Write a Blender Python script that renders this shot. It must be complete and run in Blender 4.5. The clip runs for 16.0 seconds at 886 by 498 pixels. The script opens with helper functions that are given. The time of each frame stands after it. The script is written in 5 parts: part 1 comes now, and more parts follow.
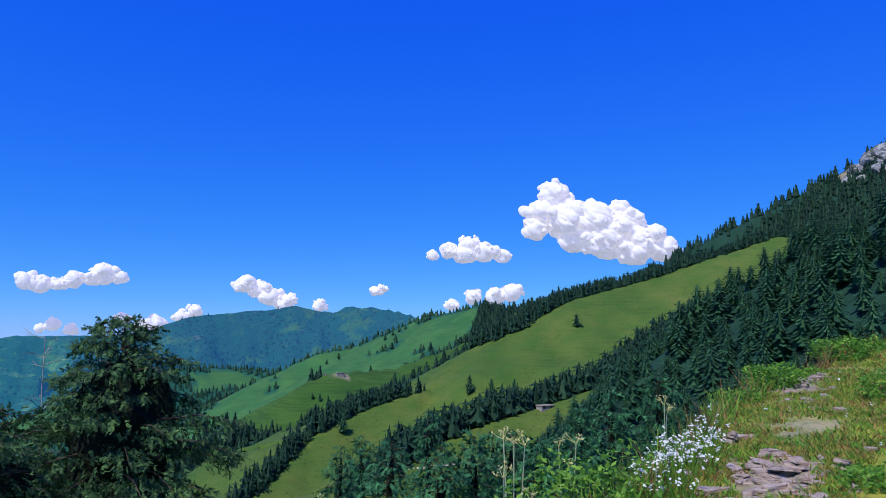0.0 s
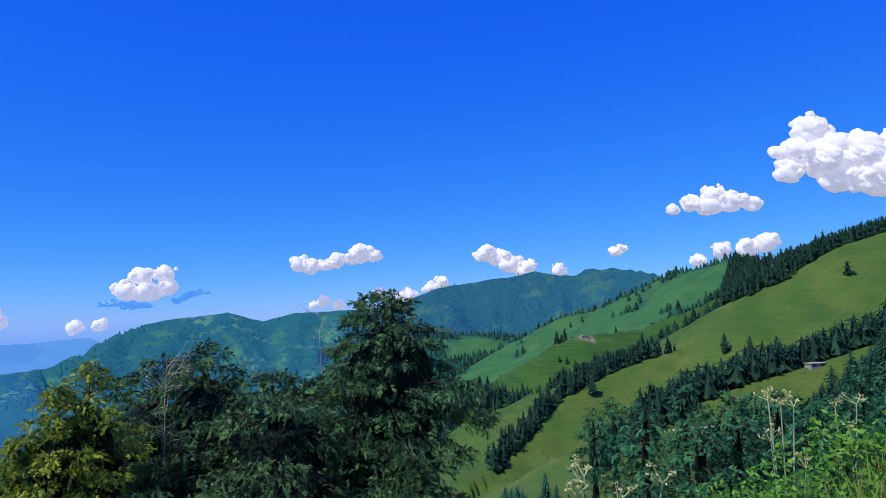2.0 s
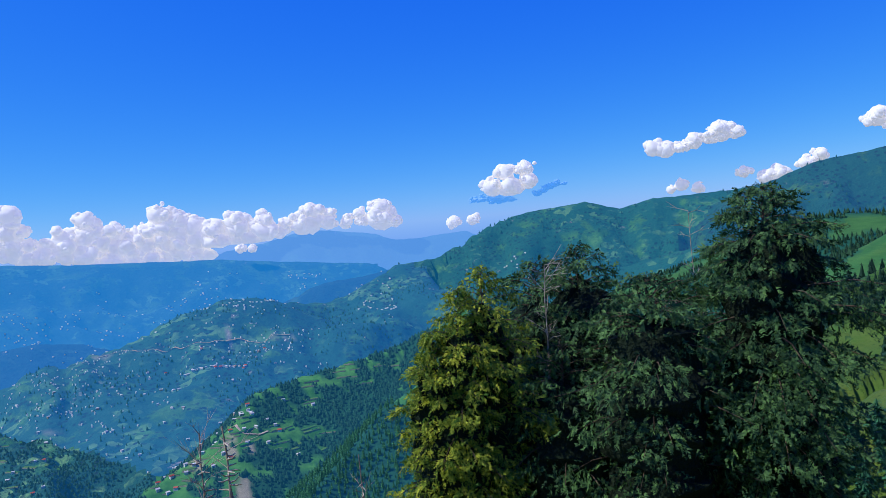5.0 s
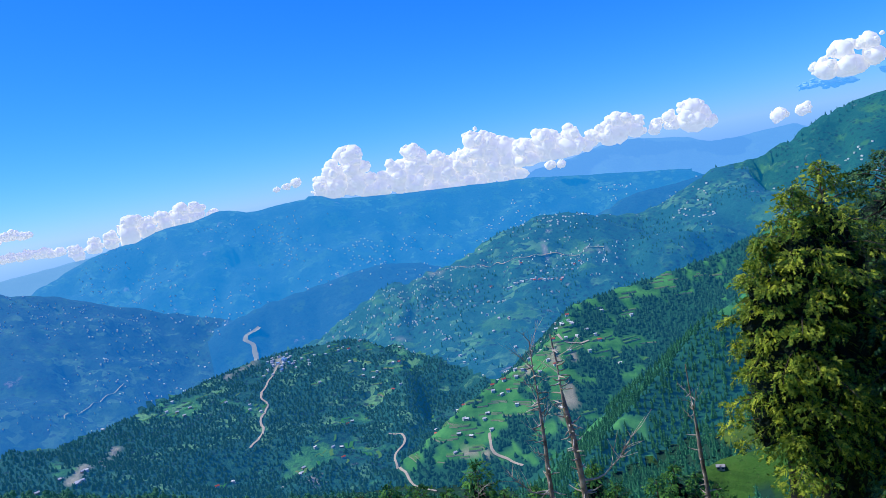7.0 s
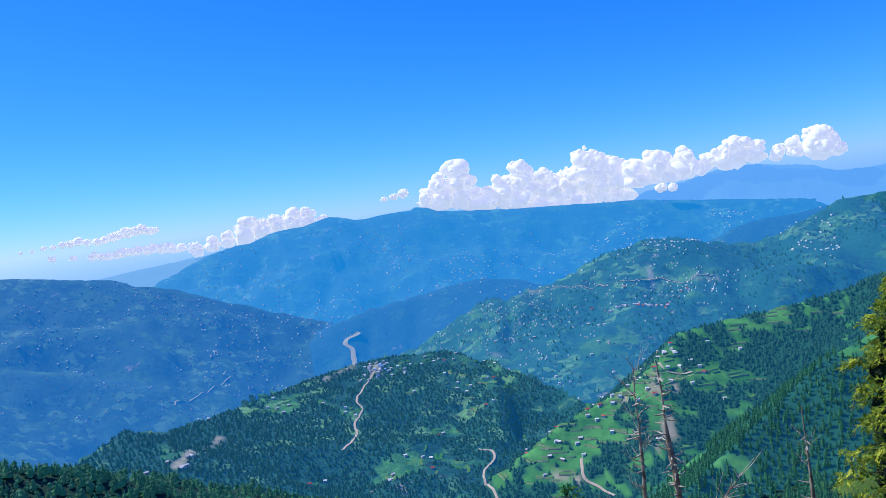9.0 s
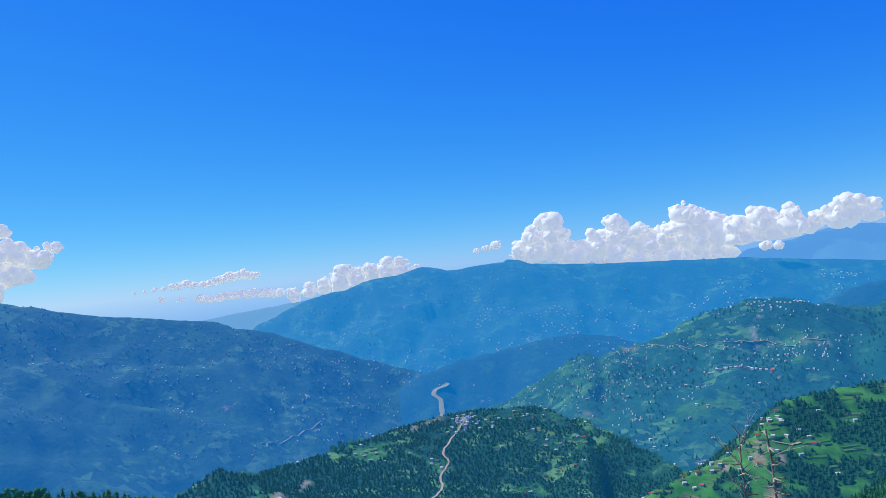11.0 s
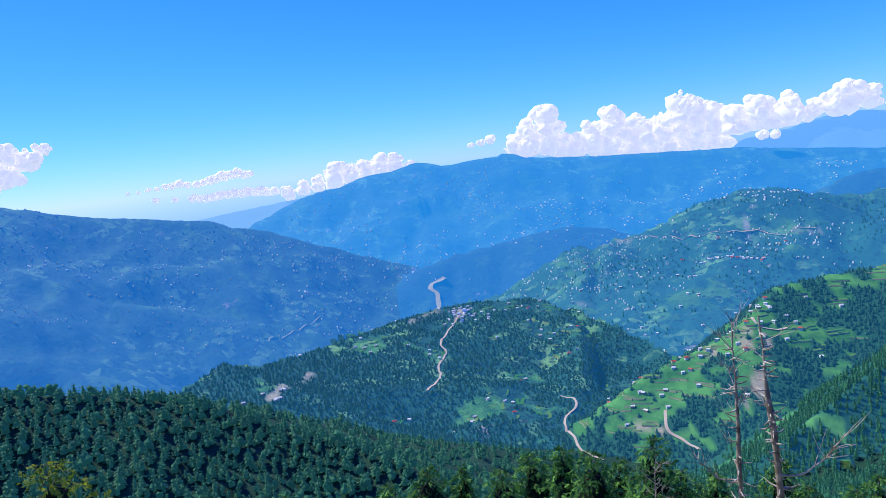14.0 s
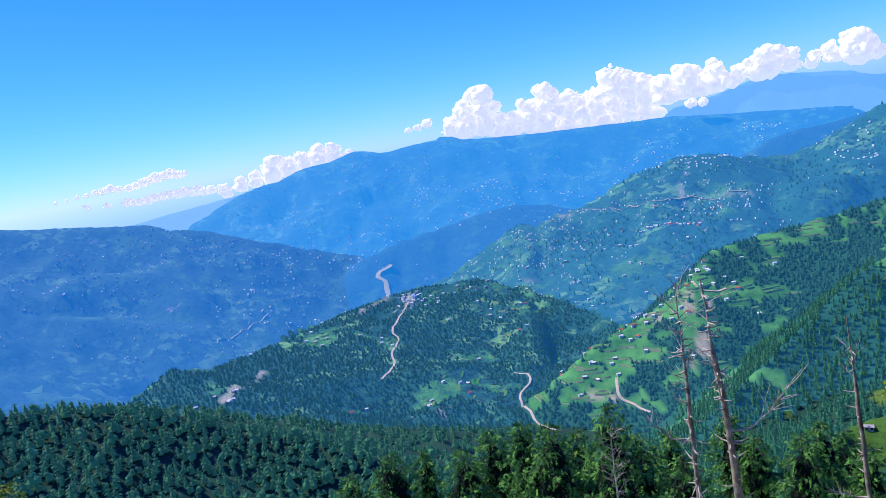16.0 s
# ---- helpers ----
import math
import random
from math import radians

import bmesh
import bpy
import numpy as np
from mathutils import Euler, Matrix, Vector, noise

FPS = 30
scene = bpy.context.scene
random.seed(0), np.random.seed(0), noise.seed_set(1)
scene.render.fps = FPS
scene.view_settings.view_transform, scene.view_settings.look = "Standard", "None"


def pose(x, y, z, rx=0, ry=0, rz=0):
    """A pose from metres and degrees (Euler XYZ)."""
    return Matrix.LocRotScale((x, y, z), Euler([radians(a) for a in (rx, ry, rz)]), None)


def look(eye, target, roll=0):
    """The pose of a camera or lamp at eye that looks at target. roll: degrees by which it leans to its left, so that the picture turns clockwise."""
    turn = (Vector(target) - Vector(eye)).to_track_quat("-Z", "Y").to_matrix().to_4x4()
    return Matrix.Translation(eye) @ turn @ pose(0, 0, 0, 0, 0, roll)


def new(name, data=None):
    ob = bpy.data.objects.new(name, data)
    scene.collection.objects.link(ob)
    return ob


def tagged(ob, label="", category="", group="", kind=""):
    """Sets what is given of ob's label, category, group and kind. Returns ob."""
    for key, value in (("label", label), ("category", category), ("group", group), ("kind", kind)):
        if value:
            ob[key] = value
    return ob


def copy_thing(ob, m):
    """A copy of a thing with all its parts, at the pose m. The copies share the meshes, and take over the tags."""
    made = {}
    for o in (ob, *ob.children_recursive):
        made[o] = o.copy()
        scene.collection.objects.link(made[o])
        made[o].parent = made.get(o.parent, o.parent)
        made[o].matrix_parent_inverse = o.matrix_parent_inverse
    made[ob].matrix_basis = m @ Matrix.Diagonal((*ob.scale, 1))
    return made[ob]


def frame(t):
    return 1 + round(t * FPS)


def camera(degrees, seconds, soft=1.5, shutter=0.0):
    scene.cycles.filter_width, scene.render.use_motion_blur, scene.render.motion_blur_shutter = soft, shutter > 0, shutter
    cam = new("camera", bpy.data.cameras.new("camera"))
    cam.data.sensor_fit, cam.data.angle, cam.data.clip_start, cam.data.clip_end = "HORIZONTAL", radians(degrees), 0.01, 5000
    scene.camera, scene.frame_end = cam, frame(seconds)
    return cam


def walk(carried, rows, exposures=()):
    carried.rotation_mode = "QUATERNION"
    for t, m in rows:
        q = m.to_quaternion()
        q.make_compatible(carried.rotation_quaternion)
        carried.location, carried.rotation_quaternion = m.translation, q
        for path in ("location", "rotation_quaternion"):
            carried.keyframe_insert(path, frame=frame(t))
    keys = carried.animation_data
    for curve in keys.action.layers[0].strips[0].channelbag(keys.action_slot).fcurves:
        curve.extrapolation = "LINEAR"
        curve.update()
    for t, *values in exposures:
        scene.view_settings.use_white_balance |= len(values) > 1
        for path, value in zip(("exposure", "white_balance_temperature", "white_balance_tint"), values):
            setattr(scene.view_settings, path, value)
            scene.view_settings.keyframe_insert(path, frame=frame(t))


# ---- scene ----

# eye: place of the lens; x right, y ahead, z up, the ground at the first footing is 1.6 m below 0
cam = camera(63.15, 16.0, soft=.6)
TURNS = [
    (0.0, 97.74, -0.93, -12.93), (0.5, 97.29, -0.90, -9.16), (1.0, 96.41, -0.73, -5.21), (1.5, 95.64, 0.09, 0.01),
    (2.0, 95.01, 1.71, 6.06), (2.5, 90.50, 0.88, 13.61), (3.0, 87.91, 1.61, 18.62), (3.5, 88.25, 1.75, 24.31),
    (4.0, 88.16, 2.34, 31.51), (4.2, 87.94, 2.88, 31.46), (6.3, 85.00, 10.62, 50.20), (6.5, 84.37, 10.77, 54.72),
    (7.0, 83.87, 10.27, 57.98), (7.5, 84.32, 8.61, 55.34), (8.0, 85.84, 6.92, 60.85), (8.5, 86.28, 6.22, 64.42),
    (9.0, 86.38, 7.52, 66.40), (9.5, 86.73, 7.15, 70.44), (9.7, 86.95, 6.75, 71.92), (11.8, 93.06, 5.68, 73.05),
    (12.0, 93.03, 5.64, 72.40), (12.5, 90.44, 6.03, 68.15), (13.0, 85.20, 5.92, 65.87), (13.5, 82.61, 6.28, 68.31),
    (14.0, 83.01, 7.05, 73.31), (14.5, 82.80, 7.59, 76.45), (15.0, 81.21, 8.73, 72.53), (15.5, 81.10, 10.54, 70.79),
    (16.0, 81.10, 10.56, 68.38)]
STEPS = [(0, 0, 0, 0), (2, 0, 0, 0), (2.5, 0, 0, .24), (3, -.02, 0, .46), (3.5, -.10, 0, .55), (4.2, -.33, 0, .58),
         (6.3, -.45, -.12, .58), (9.7, -.62, -.32, .58), (12, -.72, -.45, .58), (16, -.78, -.52, .58)]


def eye_at(t):
    k = list(zip(*STEPS))
    return [float(np.interp(t, k[0], c)) for c in k[1:]]


walk(cam, [(t, pose(*eye_at(t), rx, ry, rz)) for t, rx, ry, rz in TURNS],
     exposures=[(0, 0.0, 6250, 10), (2, 0.0, 6300, 9), (4.2, 0.0, 6400, 4), (6.4, .06, 6500, -2), (7.0, .24, 6500, -5), (7.5, .34, 6500, -5), (9.7, .28, 6500, -2), (11.8, .02, 7100, -16),
                (12.1, .08, 7200, -17), (12.5, .34, 7200, -13), (13.0, .40, 6800, -3), (14.5, .54, 6500, 4), (15.2, .60, 6500, 4), (16, .56, 6500, 6)])

# ---- light ----
SUN_AZ, SUN_EL = -132.0, 50.0
world = bpy.data.worlds.new("sky")
scene.world = world
world.use_nodes = True
wn, wl = world.node_tree.nodes, world.node_tree.links
sky = wn.new("ShaderNodeTexSky")
sky.sky_type, sky.sun_disc = "NISHITA", False
sky.sun_elevation, sky.sun_rotation = radians(SUN_EL), radians(SUN_AZ)
sky.altitude, sky.air_density, sky.dust_density, sky.ozone_density = 2400, 1.0, .6, 4.0
split = wn.new("ShaderNodeSeparateColor")
join = wn.new("ShaderNodeCombineColor")
wl.new(sky.outputs[0], split.inputs[0])
# deep mountain blue: each colour of the sky follows its own power
for _i, (_scale, _power, _gain) in enumerate([(.12, 1.62, .44), (.12, .96, .585), (.12, .18, 1.0)]):
    _a, _b, _c = (wn.new("ShaderNodeMath") for _ in range(3))
    _a.operation, _b.operation, _c.operation = "MULTIPLY", "POWER", "MULTIPLY"
    _a.inputs[1].default_value, _b.inputs[1].default_value, _c.inputs[1].default_value = _scale, _power, _gain / .12
    wl.new(split.outputs[_i], _a.inputs[0]), wl.new(_a.outputs[0], _b.inputs[0])
    wl.new(_b.outputs[0], _c.inputs[0]), wl.new(_c.outputs[0], join.inputs[_i])
wl.new(join.outputs[0], wn["Background"].inputs[0])
wn["Background"].inputs[1].default_value = 0.12
sun = new("sun", bpy.data.lights.new("sun", "SUN"))
sun.data.energy, sun.data.angle, sun.data.color = 4.0, radians(0.5), (1.0, 0.965, 0.90)
_s = Vector((math.sin(radians(SUN_AZ)) * math.cos(radians(SUN_EL)), math.cos(radians(SUN_AZ)) * math.cos(radians(SUN_EL)), math.sin(radians(SUN_EL))))
sun.matrix_world = look(_s * 900, (0, 0, 0))


# ---- materials ----
class Nodes:
    """Short hand for a node material."""

    def __init__(self, name):
        self.m = bpy.data.materials.new(name)
        self.m.use_nodes = True
        self.t = self.m.node_tree
        self.t.nodes.clear()
        self.out = self.t.nodes.new("ShaderNodeOutputMaterial")

    def put(self, sock, v):
        if v is None:
            return
        if isinstance(v, bpy.types.NodeSocket):
            self.t.links.new(v, sock)
        elif isinstance(v, (tuple, list)) and len(v) == 3 and sock.type == "RGBA":
            sock.default_value = (*v, 1)
        else:
            sock.default_value = v

    def node(self, kind, outlet=0, **ins):
        n = self.t.nodes.new(kind)
        for k, v in ins.items():
            self.put(n.inputs[k.replace("_", " ")], v)
        return n.outputs[outlet]

    def pos(self):
        return self.node("ShaderNodeNewGeometry", "Position")

    def noise(self, scale, detail=4, vec=None, rough=.55):
        return self.node("ShaderNodeTexNoise", "Fac", Vector=vec or self.pos(), Scale=scale, Detail=detail, Roughness=rough)

    def cells(self, scale, outlet="Distance", vec=None):
        return self.node("ShaderNodeTexVoronoi", outlet, Vector=vec or self.pos(), Scale=scale)

    def span(self, v, lo, hi, a=0.0, b=1.0):
        return self.node("ShaderNodeMapRange", 0, Value=v, From_Min=lo, From_Max=hi, To_Min=a, To_Max=b)

    def mix(self, f, a, b):
        n = self.t.nodes.new("ShaderNodeMix")
        n.data_type = "RGBA"
        self.put(n.inputs[0], f), self.put(n.inputs[6], a), self.put(n.inputs[7], b)
        return n.outputs[2]

    def math(self, op, a, b=0.0):
        n = self.t.nodes.new("ShaderNodeMath")
        n.operation = op
        self.put(n.inputs[0], a), self.put(n.inputs[1], b)
        return n.outputs[0]

    def attr(self, name, outlet="Fac"):
        n = self.t.nodes.new("ShaderNodeAttribute")
        n.attribute_name = name
        return n.outputs[outlet]

    def island(self):
        return self.node("ShaderNodeNewGeometry", "Random Per Island")

    def each(self):
        return self.node("ShaderNodeObjectInfo", "Random")

    def bump(self, h, strength, distance):
        return self.node("ShaderNodeBump", 0, Strength=strength, Distance=distance, Height=h)

    def done(self, color, rough=.9, normal=None, metal=0.0, glow=None, strength=0.0, translucent=0.0, spec=.2):
        s = self.node("ShaderNodeBsdfPrincipled", 0, Base_Color=color, Roughness=rough, Metallic=metal, Normal=normal)
        self.t.nodes[-1].inputs["Specular IOR Level"].default_value = spec
        if translucent:
            t = self.node("ShaderNodeBsdfTranslucent", 0, Color=color)
            n = self.t.nodes.new("ShaderNodeMixShader")
            n.inputs[0].default_value = translucent
            self.t.links.new(s, n.inputs[1]), self.t.links.new(t, n.inputs[2])
            s = n.outputs[0]
        if glow:
            e = self.node("ShaderNodeEmission", 0, Color=glow, Strength=strength)
            n = self.t.nodes.new("ShaderNodeAddShader")
            self.t.links.new(s, n.inputs[0]), self.t.links.new(e, n.inputs[1])
            s = n.outputs[0]
        self.t.links.new(s, self.out.inputs[0])
        return self.m


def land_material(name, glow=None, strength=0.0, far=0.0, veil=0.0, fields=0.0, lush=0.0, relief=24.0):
    """Grass, wood floor and bare earth by attributes; far: share of dark woods that the material itself draws; glow,
    veil: painted haze.
    """
    n = Nodes(name)
    big, mid, fine = n.noise(.004, 5), n.noise(.03, 5), n.noise(.5, 4)
    grass = n.mix(n.span(mid, .35, .68), (.022, .092, .012), (.060, .125, .016))
    grass = n.mix(n.span(big, .42, .62), grass, (.044, .112, .016))
    grass = n.mix(n.span(fine, .45, .75, 0, .25), grass, (.085, .125, .03))
    woods = n.mix(n.noise(.11, 3), (.008, .036, .024), (.020, .066, .036))
    trail = n.node("ShaderNodeTexNoise", "Fac", Vector=n.node("ShaderNodeMapping", 0, Vector=n.pos(), Scale=(.03, .03, .55)), Scale=1.0, Detail=5)
    grass = n.mix(n.span(trail, .48, .60, 0, .6), grass, (.025, .070, .010))
    tuft = n.noise(.16, 5, rough=.7)
    grass = n.mix(n.span(tuft, .58, .70, 0, .55), grass, (.018, .050, .010))
    grass = n.mix(n.span(tuft, .42, .30, 0, .35), grass, (.075, .15, .03))
    grass = n.mix(n.attr("dry"), grass, n.mix(n.span(n.noise(.05, 5), .36, .64), (.085, .150, .020), (.15, .175, .03)))
    grass = n.mix(n.span(n.noise(.42, 4, rough=.75), .57, .66, 0, .7), grass, (.014, .050, .008))
    grass = n.mix(n.span(n.noise(.75, 3, rough=.7), .60, .72, 0, .4), grass, (.13, .15, .05))
    turf = n.mix(n.span(n.noise(2.2, 5), .40, .62), (.13, .23, .018), (.34, .32, .045))
    turf = n.mix(n.span(n.noise(.9, 4), .56, .66, 0, .8), turf, (.36, .22, .06))
    grass = n.mix(n.attr("lawn"), grass, turf)
    if lush:
        grass = n.mix(lush, grass, n.mix(n.span(n.noise(.02, 6, rough=.65), .38, .62), (.020, .130, .022), (.095, .290, .055)))
        woods = n.mix(n.noise(.16, 4, rough=.7), (.004, .036, .020), (.022, .110, .050))
    c = n.mix(n.attr("woods"), grass, woods)
    if far:
        patch = n.span(n.noise(.0065, 7, rough=.66), .50 - .12 * far, .56 - .12 * far)
        c = n.mix(patch, c, woods)
        plot = n.span(n.cells(.034, "Color"), .60, .72)
        c = n.mix(n.math("MULTIPLY", plot, n.span(n.noise(.005, 5, rough=.65), .50, .60, 0, fields)), c, (.17, .32, .09))
        scrub = n.math("MULTIPLY", n.span(n.cells(.05), .22, .40, 1, 0), n.span(n.noise(.006, 4), .36, .52))
        c = n.mix(n.math("MULTIPLY", scrub, .95), c, (.008, .024, .012))
        scar = n.math("MULTIPLY", n.span(n.noise(.012, 6, rough=.7), .63, .70), n.span(n.noise(.0022, 3), .48, .56))
        c = n.mix(n.math("MULTIPLY", scar, .75), c, (.42, .30, .24))
    # painted haze: through much air the land keeps only part of its own colour
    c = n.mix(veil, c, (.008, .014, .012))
    bare = n.mix(n.noise(.12, 5), (.26, .21, .13), (.44, .38, .25))
    bare = n.mix(n.span(n.noise(9.0, 4, rough=.7), .46, .60, 0, .7), bare, (.16, .12, .07))
    c = n.mix(n.attr("bare"), c, bare)
    if far:
        mid = n.math("ADD", mid, n.math("MULTIPLY", n.noise(.010, 6, rough=.6), 2.4))
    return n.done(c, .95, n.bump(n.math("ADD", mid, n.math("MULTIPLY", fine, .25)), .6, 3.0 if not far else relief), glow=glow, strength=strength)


# glow: air haze painted as an even blue emission, one value per layer
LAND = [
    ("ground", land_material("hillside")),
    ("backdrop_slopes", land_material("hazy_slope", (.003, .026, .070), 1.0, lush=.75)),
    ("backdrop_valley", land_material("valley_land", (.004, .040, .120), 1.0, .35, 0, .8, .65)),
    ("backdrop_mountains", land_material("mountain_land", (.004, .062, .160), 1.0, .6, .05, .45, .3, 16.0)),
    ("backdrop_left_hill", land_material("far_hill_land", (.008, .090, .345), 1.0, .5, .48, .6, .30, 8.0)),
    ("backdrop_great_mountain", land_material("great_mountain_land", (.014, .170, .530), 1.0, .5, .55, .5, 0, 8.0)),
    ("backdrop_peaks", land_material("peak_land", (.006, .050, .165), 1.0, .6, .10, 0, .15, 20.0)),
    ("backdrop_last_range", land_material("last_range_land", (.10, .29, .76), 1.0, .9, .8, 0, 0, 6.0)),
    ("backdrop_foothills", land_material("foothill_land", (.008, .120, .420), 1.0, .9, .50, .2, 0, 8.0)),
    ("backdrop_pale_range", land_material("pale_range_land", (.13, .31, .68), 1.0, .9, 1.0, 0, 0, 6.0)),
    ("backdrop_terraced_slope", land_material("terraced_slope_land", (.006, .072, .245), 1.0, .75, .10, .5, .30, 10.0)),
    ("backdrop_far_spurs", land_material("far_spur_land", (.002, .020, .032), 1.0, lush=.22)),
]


def leaf_material(name, dark, light, translucent=.15, glow=None, clump=.35, sprays=False):
    n = Nodes(name)
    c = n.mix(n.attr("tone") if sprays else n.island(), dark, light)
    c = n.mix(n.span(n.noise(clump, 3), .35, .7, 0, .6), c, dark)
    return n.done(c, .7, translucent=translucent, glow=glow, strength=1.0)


M_FOREST = leaf_material("forest_needles", (.009, .042, .022), (.060, .165, .066), .2, clump=.10)
M_ROWTREE = leaf_material("row_needles", (.007, .032, .018), (.032, .086, .038), .15, clump=.12)
M_NEARTREE = leaf_material("near_slope_needles", (.014, .068, .034), (.075, .250, .100), .25, clump=.15)
# glow on the farther needles: bluish air haze painted as emission
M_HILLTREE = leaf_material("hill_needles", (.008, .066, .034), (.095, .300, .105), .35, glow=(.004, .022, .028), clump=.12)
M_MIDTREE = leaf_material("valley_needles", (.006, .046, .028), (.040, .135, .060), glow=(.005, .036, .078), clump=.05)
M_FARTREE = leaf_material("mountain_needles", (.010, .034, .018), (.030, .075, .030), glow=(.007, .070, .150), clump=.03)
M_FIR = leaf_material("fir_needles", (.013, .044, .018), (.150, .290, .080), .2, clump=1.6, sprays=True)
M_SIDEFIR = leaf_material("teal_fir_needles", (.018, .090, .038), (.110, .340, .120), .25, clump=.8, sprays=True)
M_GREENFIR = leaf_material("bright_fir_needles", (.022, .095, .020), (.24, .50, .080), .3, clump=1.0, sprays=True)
# sunlight painted into the colour: bright yellow needles for firs in full sun
M_SUNLITFIR = leaf_material("sunlit_fir_needles", (.060, .14, .016), (.66, .66, .06), .35, clump=1.3, sprays=True)
# shade between the boughs, painted as a near-black inner colour
n = Nodes("crown_shade")
M_CROWNSHADE = n.done(n.mix(n.noise(3.0, 4), (.005, .012, .006), (.014, .026, .012)), .95, n.bump(n.noise(6, 3), 1.0, .3))


def bark_material(name, a, b):
    n = Nodes(name)
    tex = n.t.nodes.new("ShaderNodeTexCoord").outputs["Object"]
    g = n.noise(3.0, 6, tex)
    return n.done(n.mix(n.span(g, .35, .65), a, b), .9, n.bump(g, .8, .05))


M_BARK = bark_material("bark", (.05, .035, .025), (.13, .09, .065))
M_SNAG = bark_material("snag_bark", (.13, .085, .062), (.42, .32, .25))
M_DEAD = bark_material("bleached_bark", (.20, .145, .11), (.54, .46, .38))
# lilac emission stands in for light scattered inside the clouds
n = Nodes("cloud_white")
M_CLOUD = n.done((.70, .68, .69), 1.0, n.bump(n.noise(.03, 6, rough=.65), .35, 14.0), glow=(.90, .87, .97), strength=.30, spec=0, translucent=.3)

# cloud in shadow: the shade and blue skylight are painted into colour and emission
n = Nodes("cloud_shade")
M_SCRAP = n.done((.25, .32, .42), 1.0, glow=(.09, .32, .82), strength=.72, spec=0, translucent=.3)

# ---- land ----
def lattice(ix, iy, seed):
    h = (ix.astype(np.int64) * 374761393 + iy.astype(np.int64) * 668265263 + seed * 1442695) & 0xffffffff
    h = ((h ^ (h >> 13)) * 1274126177) & 0xffffffff
    return ((h ^ (h >> 16)) & 0xffff) / 65535.0


def value_noise(x, y, seed=0):
    ix, iy = np.floor(x), np.floor(y)
    fx, fy = x - ix, y - iy
    fx, fy = fx * fx * (3 - 2 * fx), fy * fy * (3 - 2 * fy)
    a, b, c, d = (lattice(ix + i, iy + j, seed) for i, j in ((0, 0), (1, 0), (0, 1), (1, 1)))
    return (a * (1 - fx) + b * fx) * (1 - fy) + (c * (1 - fx) + d * fx) * fy


def fbm(x, y, size, octaves=4, seed=0):
    """Noise about 0, within about +-0.5; size: metres of its largest lumps."""
    s, a, f = 0.0, .5, 1.0 / size
    for k in range(octaves):
        s, a, f = s + a * (value_noise(x * f, y * f, seed + k * 17) - .5) * 2, a * .5, f * 2.03
    return s * .5


